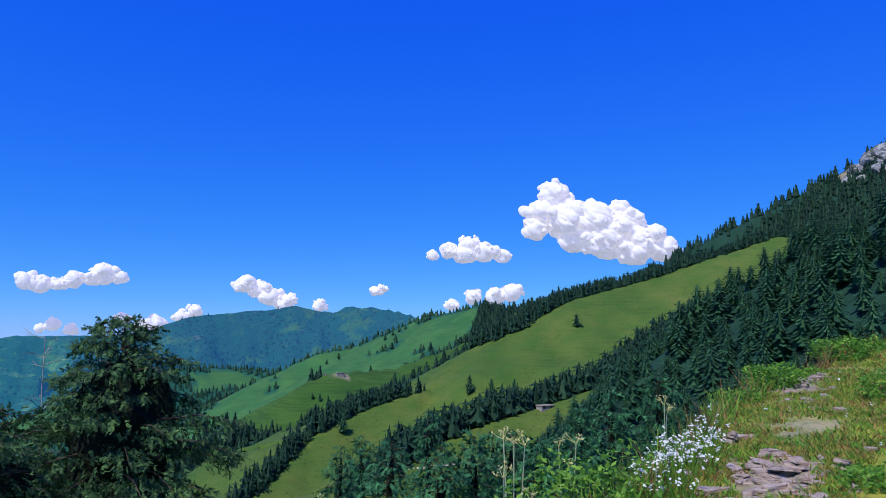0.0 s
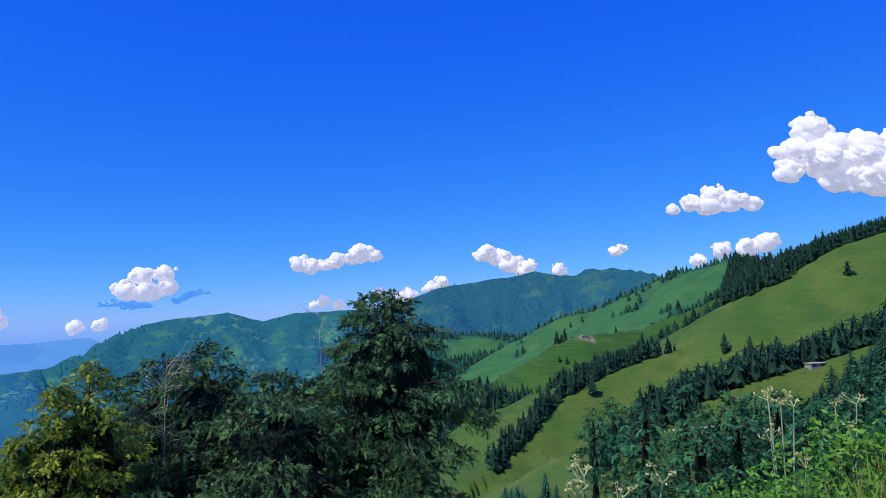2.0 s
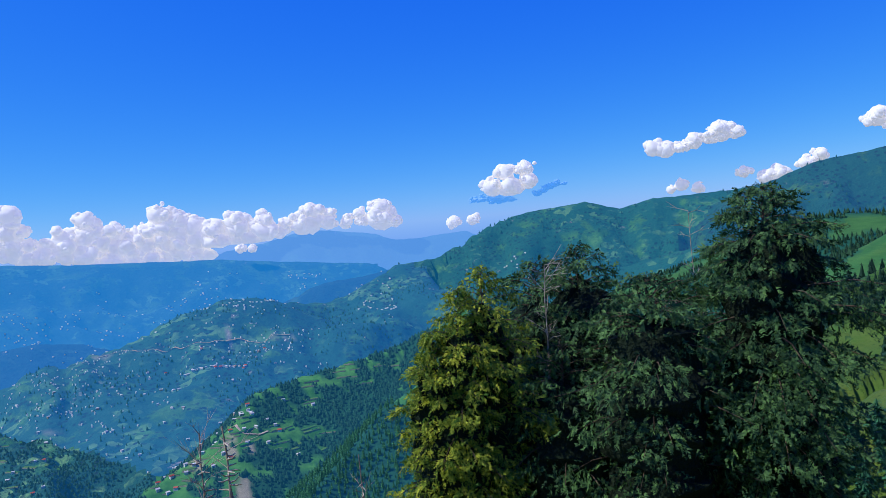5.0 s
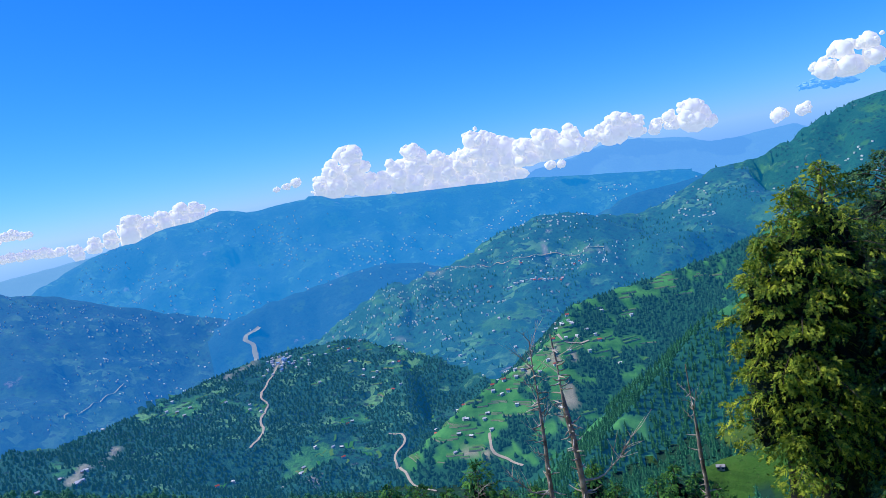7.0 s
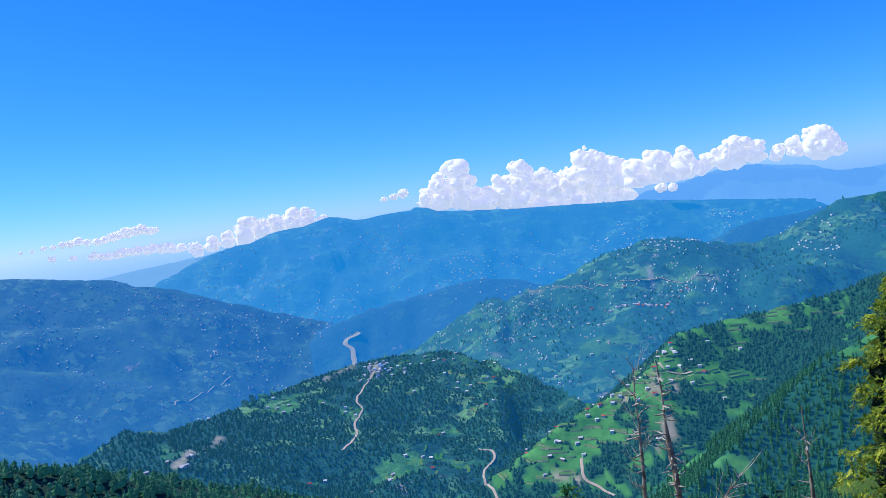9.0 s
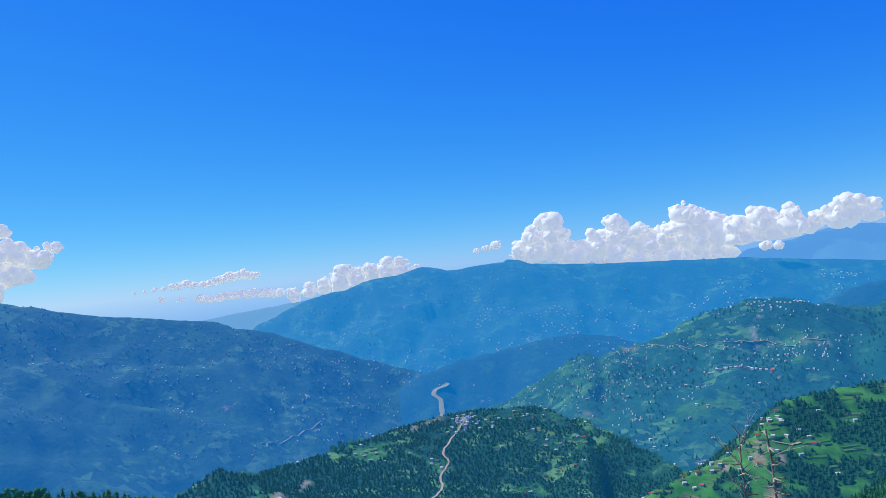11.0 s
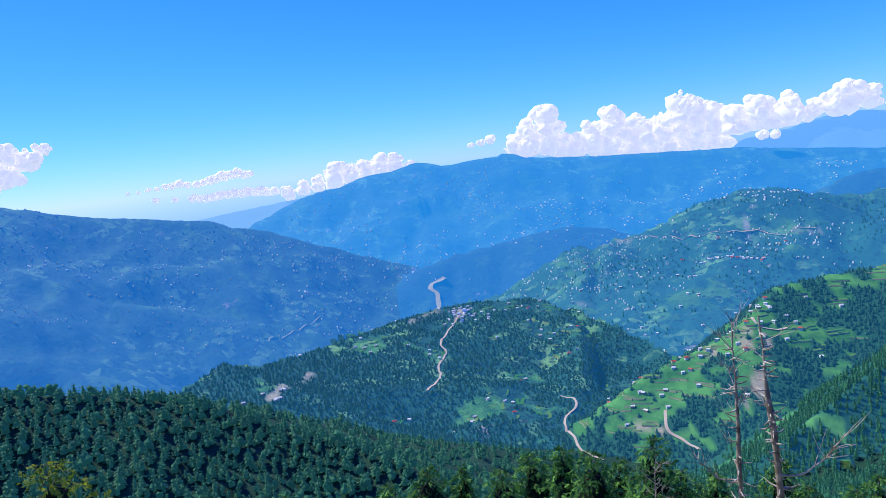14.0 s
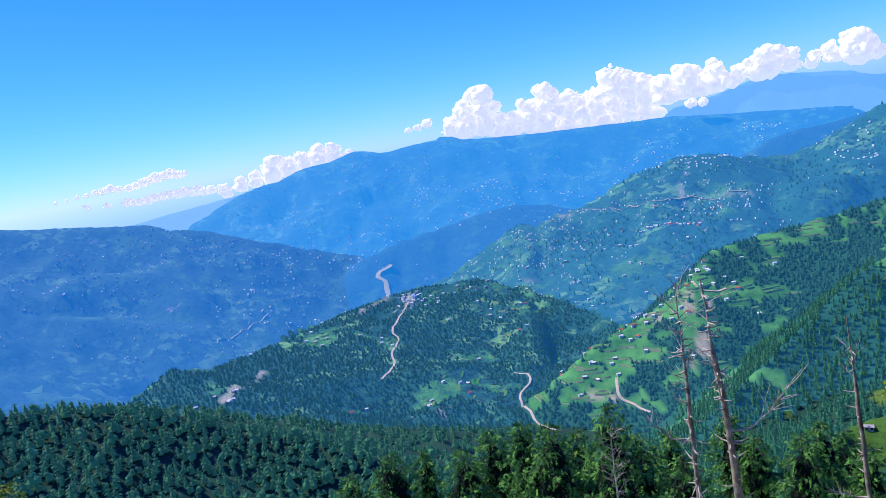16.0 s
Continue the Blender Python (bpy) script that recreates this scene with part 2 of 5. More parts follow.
# crest lines: layer, fall per metre on the left and on the right of the line, and points (azimuth, distance, height)
RIDGES = {
    "main": (0, 0.72, 0.5, [(49.0, 1080, 310), (45.0, 1050, 258), (41.9, 1020, 222), (38.3, 960, 157), (33.9, 950, 127), (28.9, 1000, 99), (22.8, 1060, 80), (19.0, 1150, 57), (15.8, 1250, 65)]),
    "s1": (11, 0.5, 0.55, [(15.8, 1250, 65), (11.8, 1350, 59), (6.5, 1400, 4), (3.5, 1400, -12), (0.6, 1420, -53), (-2.6, 1350, -130), (-6.0, 1250, -181)]),
    "knoll": (11, 0.4, 0.5, [(1.4, 1750, -68), (-2.8, 1800, -55), (-5.2, 1800, -53), (-7.6, 1800, -63), (-11.2, 1800, -107), (-14.7, 1850, -146)]),
    "s2": (0, 0.5, 0.55, [(19.0, 1120, 52), (15.0, 1000, 2), (9.2, 950, -30), (4.4, 900, -32), (2.3, 880, -45), (-0.1, 850, -71), (-2.5, 820, -94), (-5.6, 800, -120), (-7.4, 780, -145)]),
    "s3": (0, 0.5, 0.2, [(38.1, 830, 122), (34.6, 800, 102), (28.9, 740, 70), (22.9, 680, 45), (19.0, 640, 3), (15.0, 600, -24), (9.3, 560, -40), (6.7, 540, -49), (3.3, 500, -61), (0.9, 460, -76), (-1.4, 430, -88)]),
    "s4": (0, 0.5, 0.22, [(32.9, 430, 19), (28.1, 400, -9), (25.0, 385, -20), (20.7, 365, -29), (16.8, 345, -35), (13.7, 330, -41), (9.4, 300, -52), (6.9, 280, -60)]),
    "s5": (0, 0.9, 0.9, [(49.1, 260, 49), (44.9, 280, 46), (39.5, 300, 36), (34.9, 310, 25), (31.3, 300, 7), (27.5, 270, -12), (24.5, 230, -26), (21.5, 200, -37)]),
    "m1": (6, 0.5, 0.6, [(-11.5, 3000, 10), (-8.9, 3000, 52), (-6.6, 3000, 99), (-3.8, 3000, 121), (-0.5, 3000, 139), (1.4, 3000, 158), (3.4, 3000, 135), (5.8, 2950, 163), (8.2, 2900, 150), (10.3, 2800, 125), (13.6, 2600, 29)]),
    "m2": (3, 0.6, 0.5, [(-41.7, 2950, -282), (-38.1, 3000, -186), (-35.4, 3000, -166), (-32.6, 3050, -109), (-30.8, 3100, -55), (-28.5, 3200, -11), (-26.3, 3200, 8), (-22.7, 3200, 28), (-21.4, 3200, 7), (-20.1, 3200, -14), (-17.5, 3200, 20), (-12.6, 3200, 24), (-8.6, 3200, 42)]),
    "m3": (3, 0.6, 0.4, [(-5.1, 2200, -134), (-9.6, 2200, -145), (-14.3, 2200, -131), (-18.6, 2300, -175), (-22.1, 2350, -211), (-26.5, 2400, -245)]),
    "c": (10, 0.27, 0.5, [(-37.6, 2950, -180), (-39.9, 2900, -233), (-42.6, 2850, -291), (-46.9, 2750, -257), (-48.9, 2700, -225), (-51.4, 2700, -223), (-53.8, 2650, -252), (-56.5, 2600, -325), (-59.1, 2600, -366), (-61.7, 2600, -399), (-65.8, 2600, -428), (-69.2, 2550, -450), (-72.1, 2500, -480), (-74.1, 2450, -500)]),
    "t": (1, 0.45, 0.8, [(-30.1, 1800, -175), (-34.5, 1700, -237), (-38.3, 1650, -279), (-42.7, 1600, -299), (-47.2, 1550, -313), (-49.6, 1500, -319), (-51.2, 1400, -353), (-54.8, 1350, -392), (-59.3, 1300, -424)]),
    "t2": (1, 0.55, 0.85, [(-33.2, 1050, -188), (-36.6, 1000, -223), (-39.7, 950, -241), (-43.6, 880, -282), (-47.7, 800, -310), (-51.4, 740, -332)]),
    "n": (0, 0.75, 0.9, [(-33.8, 330, -140), (-36.3, 330, -144), (-40.2, 330, -149), (-43.9, 320, -153), (-46.9, 300, -157)]),
    "b": (2, 0.7, 0.19, [(-92.5, 1500, -348), (-89.5, 1560, -384), (-84.9, 1700, -402), (-78.3, 1900, -405), (-75.0, 2000, -406), (-72.6, 2000, -401), (-68.1, 2000, -405), (-66.4, 1950, -415), (-65.0, 1850, -435), (-64.0, 1720, -458), (-64.0, 1560, -482), (-64.8, 1400, -500), (-66.5, 1240, -505)]),
    "a": (0, 0.5, 0.45, [(-116.3, 620, -106), (-113.4, 620, -111), (-110.4, 610, -121), (-106.3, 600, -129), (-101.6, 600, -141), (-98.6, 590, -149), (-94.3, 580, -165), (-89.4, 560, -186), (-83.3, 520, -201), (-76.8, 470, -216)]),
    "d": (4, 0.5, 0.5, [(-115.1, 3200, 227), (-111.1, 3300, 143), (-108.0, 3300, 85), (-104.8, 3300, 35), (-102.9, 3350, 4), (-99.7, 3350, -46), (-96.1, 3350, -80), (-93.5, 3350, -108), (-91.8, 3350, -125), (-90.5, 3350, -161), (-87.7, 3350, -206), (-86.1, 3350, -247), (-83.8, 3350, -308), (-80.5, 3300, -380), (-77.9, 3250, -435), (-76.3, 3200, -479)]),
    "d3": (4, 0.45, 0.5, [(-112.0, 2850, -60), (-108.0, 2900, -140), (-104.0, 2900, -209), (-100.6, 2900, -236), (-96.9, 2900, -250), (-93.2, 2900, -285), (-90.1, 2900, -344), (-87.1, 2900, -430)]),
    "d2": (4, 0.45, 0.5, [(-114.0, 2450, -220), (-110.0, 2500, -265), (-106.6, 2500, -302), (-104.6, 2500, -296), (-101.2, 2550, -320), (-99.4, 2550, -330), (-95.8, 2550, -374), (-92.9, 2450, -418), (-90.4, 2350, -485)]),
    "e": (5, 0.6, 0.45, [(-86.4, 4220, -150), (-82.8, 4250, -76), (-79.2, 4300, -28), (-75.5, 4350, 10), (-74.6, 4350, 0), (-73.5, 4350, -28), (-72.6, 4350, -28), (-70.1, 4350, -13), (-68.9, 4350, -12), (-68.7, 4350, 0), (-67.8, 4350, -8), (-67.5, 4350, -34), (-61.4, 4350, -84), (-56.9, 4350, -102), (-51.3, 4350, -126), (-46.5, 4350, -175), (-42.3, 4350, -213), (-39.8, 4350, -229)]),
    "g": (8, 0.45, 0.4, [(-76.2, 3100, -450), (-73.3, 3200, -420), (-69.1, 3300, -401), (-66.7, 3300, -373), (-64.0, 3300, -359), (-61.4, 3300, -383), (-59.7, 3200, -421), (-58.2, 3100, -470)]),
    "e2": (8, 0.5, 0.5, [(-47.2, 3600, -345), (-45.9, 3600, -317), (-44.6, 3600, -280), (-43.5, 3600, -259), (-42.1, 3600, -252), (-40.5, 3600, -245), (-38.8, 3600, -225), (-36.6, 3600, -199)]),
    "f": (7, 0.6, 0.6, [(-56.1, 4800, -150), (-52.7, 4800, -130), (-50.7, 4800, -75), (-47.8, 4800, -40), (-44.9, 4800, 18), (-43.0, 4800, 10), (-41.0, 4800, -18), (-39.3, 4800, -42), (-37.8, 4800, -89), (-35.8, 4800, -90), (-33.8, 4800, -77), (-32.2, 4800, -68), (-30.4, 4800, -129), (-26.4, 4800, -190)]),
    "h": (9, 0.6, 0.6, [(-78.5, 4500, -48), (-82.8, 4500, -92), (-86.3, 4500, -112), (-90.0, 4500, -135), (-94.0, 4500, -160), (-98.0, 4500, -180)]),
    "home": (0, .7, .7, [(0, 1, -1.6), (10, 1, -1.6)]),
    "rear": (0, 1.0, .9, [(-165, 160, 0), (160, 100, 10), (110, 130, 25), (75, 200, 40), (49, 262, 47)]),
}
FLOOR = -600.0
LEDGE = {"s3": 75.0, "s4": 45.0}  # width of the gentle wooded ground behind these crests
# the shelf on which one stands: azimuth, distance and height of its edge
SHELF = [(-180, 30, -3), (-150, 15, -2.5), (-120, 5, -1.9), (-100, 2.6, -1.75), (-60, 2.2, -1.72), (-20, 2.4, -1.7), (10, 3.2, -1.58),
         (20, 4.2, -1.42), (28.6, 6, -1.12), (31.8, 7.5, -.92), (34.2, 9.5, -.75), (39.8, 13, -.32), (44.3, 17, .18), (48.5, 22, 1),
         (60, 45, 6), (90, 60, 12), (140, 60, 6), (180, 30, -3)]


def shelf(x, y, r):
    a = np.degrees(np.arctan2(x, y))
    k = list(zip(*SHELF))
    edge, top = np.interp(a, k[0], k[1]), np.interp(a, k[0], k[2])
    inside = -1.62 + (top + 1.62) * np.clip(r / edge, 0, 1)
    out = np.maximum(r - edge, 0)
    return inside - .78 * out + .1 * np.maximum(out - 60, 0), out


def crest_points(name):
    return [(d * math.sin(radians(a)), d * math.cos(radians(a)), z) for a, d, z in RIDGES[name][3]]


NAMES = list(RIDGES)
CREST = {k: np.array(crest_points(k)) for k in NAMES}


def land(x, y, full=False):
    """Height of the land at x, y (arrays). full: also the crest's number, the distance to it and its side (+1 left)."""
    x, y = np.asarray(x, float), np.asarray(y, float)
    r = np.hypot(x, y)
    tops, near, sides = [], [], []
    for k in NAMES:
        _, left, right, _ = RIDGES[k]
        P = CREST[k]
        best, dist, side = np.full(x.shape, -1e9), np.zeros(x.shape), np.zeros(x.shape)
        U = np.diff(P[:, :2], axis=0)
        U = U / np.linalg.norm(U, axis=1)[:, None]
        for i, (p, q) in enumerate(zip(P[:-1], P[1:])):
            ux, uy = q[0] - p[0], q[1] - p[1]
            before, after = U[max(i - 1, 0)] + U[i], U[min(i + 1, len(U) - 1)] + U[i]
            t = np.clip(((x - p[0]) * ux + (y - p[1]) * uy) / (ux * ux + uy * uy), 0, 1)
            dx, dy = x - p[0] - t * ux, y - p[1] - t * uy
            d = np.hypot(dx, dy)
            s = np.where(t <= 0, np.sign(before[0] * dy - before[1] * dx), np.where(t >= 1, np.sign(after[0] * dy - after[1] * dx), np.sign(ux * dy - uy * dx)))
            fall = d * np.where(s > 0, left, right)
            if k in LEDGE:
                fall = np.where(s > 0, left * d, right * np.minimum(d, LEDGE[k]) + .6 * np.maximum(d - LEDGE[k], 0))
                past = ((t <= 0) & (i > 0)) | ((t >= 1) & (i < len(U) - 1))
                fall = np.where(past, d * .5, fall)
            if k == "b":  # this ridge drops off steeply beyond its nose
                fall = np.where((t >= 1) & (i > 4), d * .75, fall)
            z = p[2] + t * (q[2] - p[2]) - fall
            m = z > best
            best, dist, side = np.where(m, z, best), np.where(m, d, dist), np.where(m, s, side)
        if k == "home":
            best, dist = shelf(x, y, r)
        tops.append(best), near.append(dist), sides.append(side)
    T = np.array(tops)
    which = T.argmax(0)
    top = T.max(0)
    k = np.clip(r * .02, .15, 14) + np.clip((r - 2200) * .02, 0, 16)
    z = top + k * np.log(np.exp(np.clip((T - top) / k, -40, 0)).sum(0))
    dist = np.take_along_axis(np.array(near), which[None], 0)[0]
    side = np.take_along_axis(np.array(sides), which[None], 0)[0]
    size = np.clip(r * .12, 12, 260)
    amp = np.minimum((.16 + .20 * np.clip((r - 1900) / 600, 0, 1)) * dist, np.clip(r * .045, .2, 120))
    for lo, hi, s in ((0, 120, 9.0), (120, 900, 70.0), (900, 9000, 260.0)):
        band = np.clip((r - lo * .8) / (lo * .4 + 1e-6), 0, 1) * (1 - np.clip((r - hi * .8) / (hi * .4), 0, 1)) if lo else 1 - np.clip((r - hi * .8) / (hi * .4), 0, 1)
        g = fbm(x, y, s, 5, 3)
        z = z + band * amp * (g - .9 * np.abs(fbm(x, y, s * .8, 4, 40)) * 1.4)
    # gullies that run down the far mountains
    turn = np.arctan2(x, y) * 2600
    gully = 1 - np.minimum(1, np.abs(fbm(turn, dist * .35, 210, 3, 52)) * 6)
    rib = 1 - np.minimum(1, np.abs(fbm(turn, dist * .5, 90, 3, 53)) * 6)
    z = z - np.clip((r - 1900) / 400, 0, 1) * np.select([np.isin(which, [NAMES.index(q) for q in ('d', 'd2', 'd3', 'g')]), which == NAMES.index('m1'), which == NAMES.index('m2'), which == NAMES.index('c'), r > 3000], [.35, 2.5, 1.5, .55, .5], 1) * (np.minimum(.12 * dist, 42) * gully + np.minimum(.06 * dist, 16) * rib)
    z = z + np.clip(r * .0035, .02, 7) * fbm(x, y, np.clip(r * .03, .8, 60).mean() if x.size == 1 else 22.0, 4, 9) * 1.2
    z = z + .10 * fbm(x, y, 1.1, 3, 77) * (r < 60)
    low = FLOOR + 25 * fbm(x, y, 300, 4, 5)
    w = 12.0
    z = np.where(z > low + 60, z, low + w * np.log1p(np.exp(np.clip((z - low) / w, -40, 40))))
    return (z, which, dist, side) if full else z


def mesh_object(name, V, F, material, parent=None, smooth=False, attrs=None):
    """One mesh object from arrays of places and of triangles or quads."""
    V, F = np.asarray(V, np.float32), np.asarray(F, np.int32)
    me = bpy.data.meshes.new(name)
    me.vertices.add(len(V)), me.loops.add(F.size), me.polygons.add(len(F))
    me.vertices.foreach_set("co", V.ravel())
    me.loops.foreach_set("vertex_index", F.ravel())
    me.polygons.foreach_set("loop_start", np.arange(0, F.size, F.shape[1], dtype=np.int32))
    me.polygons.foreach_set("use_smooth", np.full(len(F), smooth))
    for key, values in (attrs or {}).items():
        me.attributes.new(key, "FLOAT", "POINT").data.foreach_set("value", np.asarray(values, np.float32))
    me.update(calc_edges=True)
    me.materials.append(material)
    ob = new(name, me)
    if parent:
        ob.parent = parent
    return ob


def woods_at(x, y, which, dist, side):
    """How wooded the land is, 0 to 1."""
    w = np.zeros(x.shape)
    patch = fbm(x, y, 130, 4, 21)
    fine = fbm(x, y, 45, 3, 31)
    for i, k in enumerate(NAMES):
        m = which == i
        left = side > 0
        if k in ("s5", "a", "main", "rear"):
            v = np.ones(x.shape)
        elif k == "s3":
            v = np.where(left, fine > .30, (dist + 12 * fine > 2) & (dist < 13 + .5 * np.clip(np.hypot(x, y) - 510, 0, 400)))
        elif k == "s4":
            v = np.where(left, dist + 40 * fine > 110, (dist + 20 * fine > 3) & (dist < np.clip(12 + .4 * (np.hypot(x, y) - 300), 9, 50)))
            v = v | ((np.hypot(x, y) + 14 * fine < 262) & (np.arctan2(x, y) < .21))  # wooded foot of this spur
        elif k == "s2":
            v = np.where(left, dist + 40 * fine > 95, patch + fine > .10)
        elif k == "s1":
            v = np.where(left, (patch + fine > .10) | (dist < 12), 1)
        elif k == "knoll":
            v = np.where((patch > -.07) | (dist < 16), 1, 0)
        elif k == "t":
            v = .5 * patch + .7 * fine + 1.1 * fbm(x, y, 19, 2, 35) + np.clip((dist - 120) / 900, -.12, .25) + np.clip((np.degrees(np.arctan2(x, y)) + 51) / 50, -.13, .14) > -.05
        elif k == "t2":
            v = patch + 1.1 * fine > -.10
        elif k == "n":
            v = (dist + 18 * fine > 19) | (np.degrees(np.arctan2(x, y)) < -41.0 + 6 * fine)
        elif k == "home":
            v = np.where(dist > 55, 1, 0)
        elif k == "b":
            v = patch + .9 * fine > -.17
        else:
            v = patch + fine > .05
        w = np.where(m, v, w)
    # below the dead trunks the foot of the spurs is all forest
    gully = np.isin(which, [NAMES.index(k) for k in ('s2', 's3', 's4')]) & (np.degrees(np.arctan2(x, y)) < -40 + 8 * fine) & (np.hypot(x, y) > 60)
    return np.where(gully, 1, w).astype(float)


# bare earth: from x, y to x, y in metres, half width
BARE = [(-1100, 785, -1080, 776, 12), (-1075, 850, -1045, 825, 13), (-1037, 859, -1020, 850, 9), (-978, 790, -955, 770, 13), (-950, 748, -945, 735, 6),
        (-1220, 798, -1155, 796, 9), (-1030, 592, -991, 610, 9), (-1279, 12, -1500, 104, 13), (-1846, 409, -1909, 501, 13), (-1870, 560, -1835, 545, 16),
        (-2248, 1286, -2210, 1292, 16), (-1765, 1610, -1740, 1640, 16), (-1850, 917, -1835, 930, 12), (-1880, 1520, -1930, 1560, 9),
        (-620, 812, -560, 842, 9), (60, 888, 85, 892, 5), (742, 718, 690, 742, 16), (4.2, 5.4, 3.7, 5.0, .28), (7.0, 8.8, 7.7, 9.6, .45)]


def bare_at(x, y):
    b = np.zeros(x.shape)
    wig = fbm(x, y, 40, 4, 61)
    small = fbm(x, y, 1.3, 3, 62)
    for x0, y0, x1, y1, w in BARE:
        ux, uy = x1 - x0, y1 - y0
        t = np.clip(((x - x0) * ux + (y - y0) * uy) / (ux * ux + uy * uy), 0, 1)
        d = np.hypot(x - x0 - t * ux, y - y0 - t * uy) + (wig * w * 1.6 if w > 3 else small * w * 1.2)
        b = np.maximum(b, np.clip((w - d) / (w * .4), 0, 1) * (np.clip(.75 + 5 * fbm(x, y, 16, 3, 64), 0, 1) if w > 9 else 1))
    r = np.hypot(x, y)
    return np.maximum(b, np.where(r < 25, np.clip((small + .25 * fbm(x, y, .35, 2, 8) - .09) * 5, 0, .75), 0))


GRID_AZ = np.concatenate([np.arange(-126, 58, .32), np.arange(58, 234, 4.0)])
GRID_R = np.concatenate([[.02, .4, .8], np.geomspace(1.2, 250, 104)[:-1], np.geomspace(250, 4900, 225)])
_A, _R = np.meshgrid(np.radians(GRID_AZ), GRID_R, indexing="ij")
GRID = land(_R * np.sin(_A), _R * np.cos(_A), True)


def surface_z(x, y):
    """Height of the built sheet of land at x, y (arrays), between its own corners."""
    x, y = np.asarray(x, float), np.asarray(y, float)
    a = np.clip(np.degrees(np.arctan2(x, y)), GRID_AZ[0], GRID_AZ[-1] - .01)
    r = np.clip(np.hypot(x, y), GRID_R[0], GRID_R[-1] - .01)
    i, j = np.searchsorted(GRID_AZ, a, "right") - 1, np.searchsorted(GRID_R, r, "right") - 1
    u, v = (a - GRID_AZ[i]) / (GRID_AZ[i + 1] - GRID_AZ[i]), (r - GRID_R[j]) / (GRID_R[j + 1] - GRID_R[j])
    Z = GRID[0]
    return (Z[i, j] * (1 - v) + Z[i, j + 1] * v) * (1 - u) + (Z[i + 1, j] * (1 - v) + Z[i + 1, j + 1] * v) * u


def build_land():
    X, Y = _R * np.sin(_A), _R * np.cos(_A)
    Z, which, dist, side = GRID
    W = woods_at(X, Y, which, dist, side)
    W = np.where(np.isin(which, [NAMES.index('s3'), NAMES.index('s4')]) & (_A > -.35), 0, W)  # grass grows on under the rows of trees
    B = bare_at(X, Y)
    D = np.where(np.isin(which, [NAMES.index('s3'), NAMES.index('s4')]), np.clip(.45 + 1.2 * fbm(X, Y, 60, 4, 33), .1, .75), 0)
    na, nr = X.shape
    idx = np.arange(na * nr).reshape(na, nr)
    nxt = np.roll(idx, -1, 0)
    Q = np.stack([idx[:, :-1], idx[:, 1:], nxt[:, 1:], nxt[:, :-1]], -1)
    layer = np.array([RIDGES[k][0] for k in NAMES])[which]
    lay = layer[:, :-1].ravel()
    Q = Q.reshape(-1, 4)[:, ::-1]
    P = np.stack([X, Y, Z], -1).reshape(-1, 3)
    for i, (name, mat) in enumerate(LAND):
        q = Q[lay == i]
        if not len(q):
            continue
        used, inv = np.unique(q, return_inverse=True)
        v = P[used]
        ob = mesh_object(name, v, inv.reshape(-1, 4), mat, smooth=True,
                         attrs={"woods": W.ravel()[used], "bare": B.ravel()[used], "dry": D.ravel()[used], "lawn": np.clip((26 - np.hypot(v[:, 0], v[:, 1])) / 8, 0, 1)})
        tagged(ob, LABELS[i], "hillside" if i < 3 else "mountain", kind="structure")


LABELS = ["steep green hillside of grass and dark forest", "grassy spur with rows of conifers",
          "wide green valley with woods, fields and houses", "blue green mountain ridge with gullies",
          "long hazy blue hill across the valley", "great hazy blue mountain under the cloud bank",
          "dark blue peaks with wooded gullies", "pale blue range on the horizon",
          "low dark blue foothills across the valley", "faint pale mountain flank below the clouds", "blue green slope of terraces, woods and tiny houses",
          "far green spurs with rows of conifers"]
build_land()


# ---- lines of the roads ----
def smooth_line(pts, step):
    """Catmull-Rom line through the points, one place every step metres or so."""
    P = np.array(pts, float)
    P = np.vstack([2 * P[0] - P[1], P, 2 * P[-1] - P[-2]])
    out = []
    for a, b, c, d in zip(P[:-3], P[1:-2], P[2:-1], P[3:]):
        k = max(2, int(np.linalg.norm(c - b) / step))
        t = np.linspace(0, 1, k, endpoint=False)[:, None]
        out.append(.5 * (2 * b + (c - a) * t + (2 * a - 5 * b + 4 * c - d) * t ** 2 + (3 * b - a - 3 * c + d) * t ** 3))
    return np.vstack(out + [P[-2:-1]])


# x, y of the dirt roads
ROADS = {
    "village": [(-1850, 548), (-1834, 535), (-1800, 511), (-1684, 440), (-1638, 440), (-1541, 391), (-1466, 375), (-1375, 320)],
    "fields": [(-1311, 580), (-1277, 593), (-1232, 574), (-1201, 535), (-1136, 508), (-1092, 500), (-1049, 489), (-985, 496)],
    "cut": [(-1028, 641), (-990, 618), (-965, 623), (-926, 630)],
    "slope": [(-2248, 1286), (-2039, 1357), (-1927, 1408), (-1893, 1489), (-1872, 1559), (-1800, 1581), (-1749, 1655)],
    "spur": [(-1145, 889), (-1100, 880), (-1066, 874), (-1048, 915)],
}
ROAD_DOTS = np.concatenate([smooth_line(p, 6) for p in ROADS.values()])


def off_road(x, y, gap=6.5):
    """True where a place keeps clear of every road."""
    clear = np.ones(x.shape, bool)
    for px, py in ROAD_DOTS:
        clear &= (x - px) ** 2 + (y - py) ** 2 > gap * gap
    return clear


# ---- forests ----
def sub_rng(seed):
    return np.random.default_rng(seed)


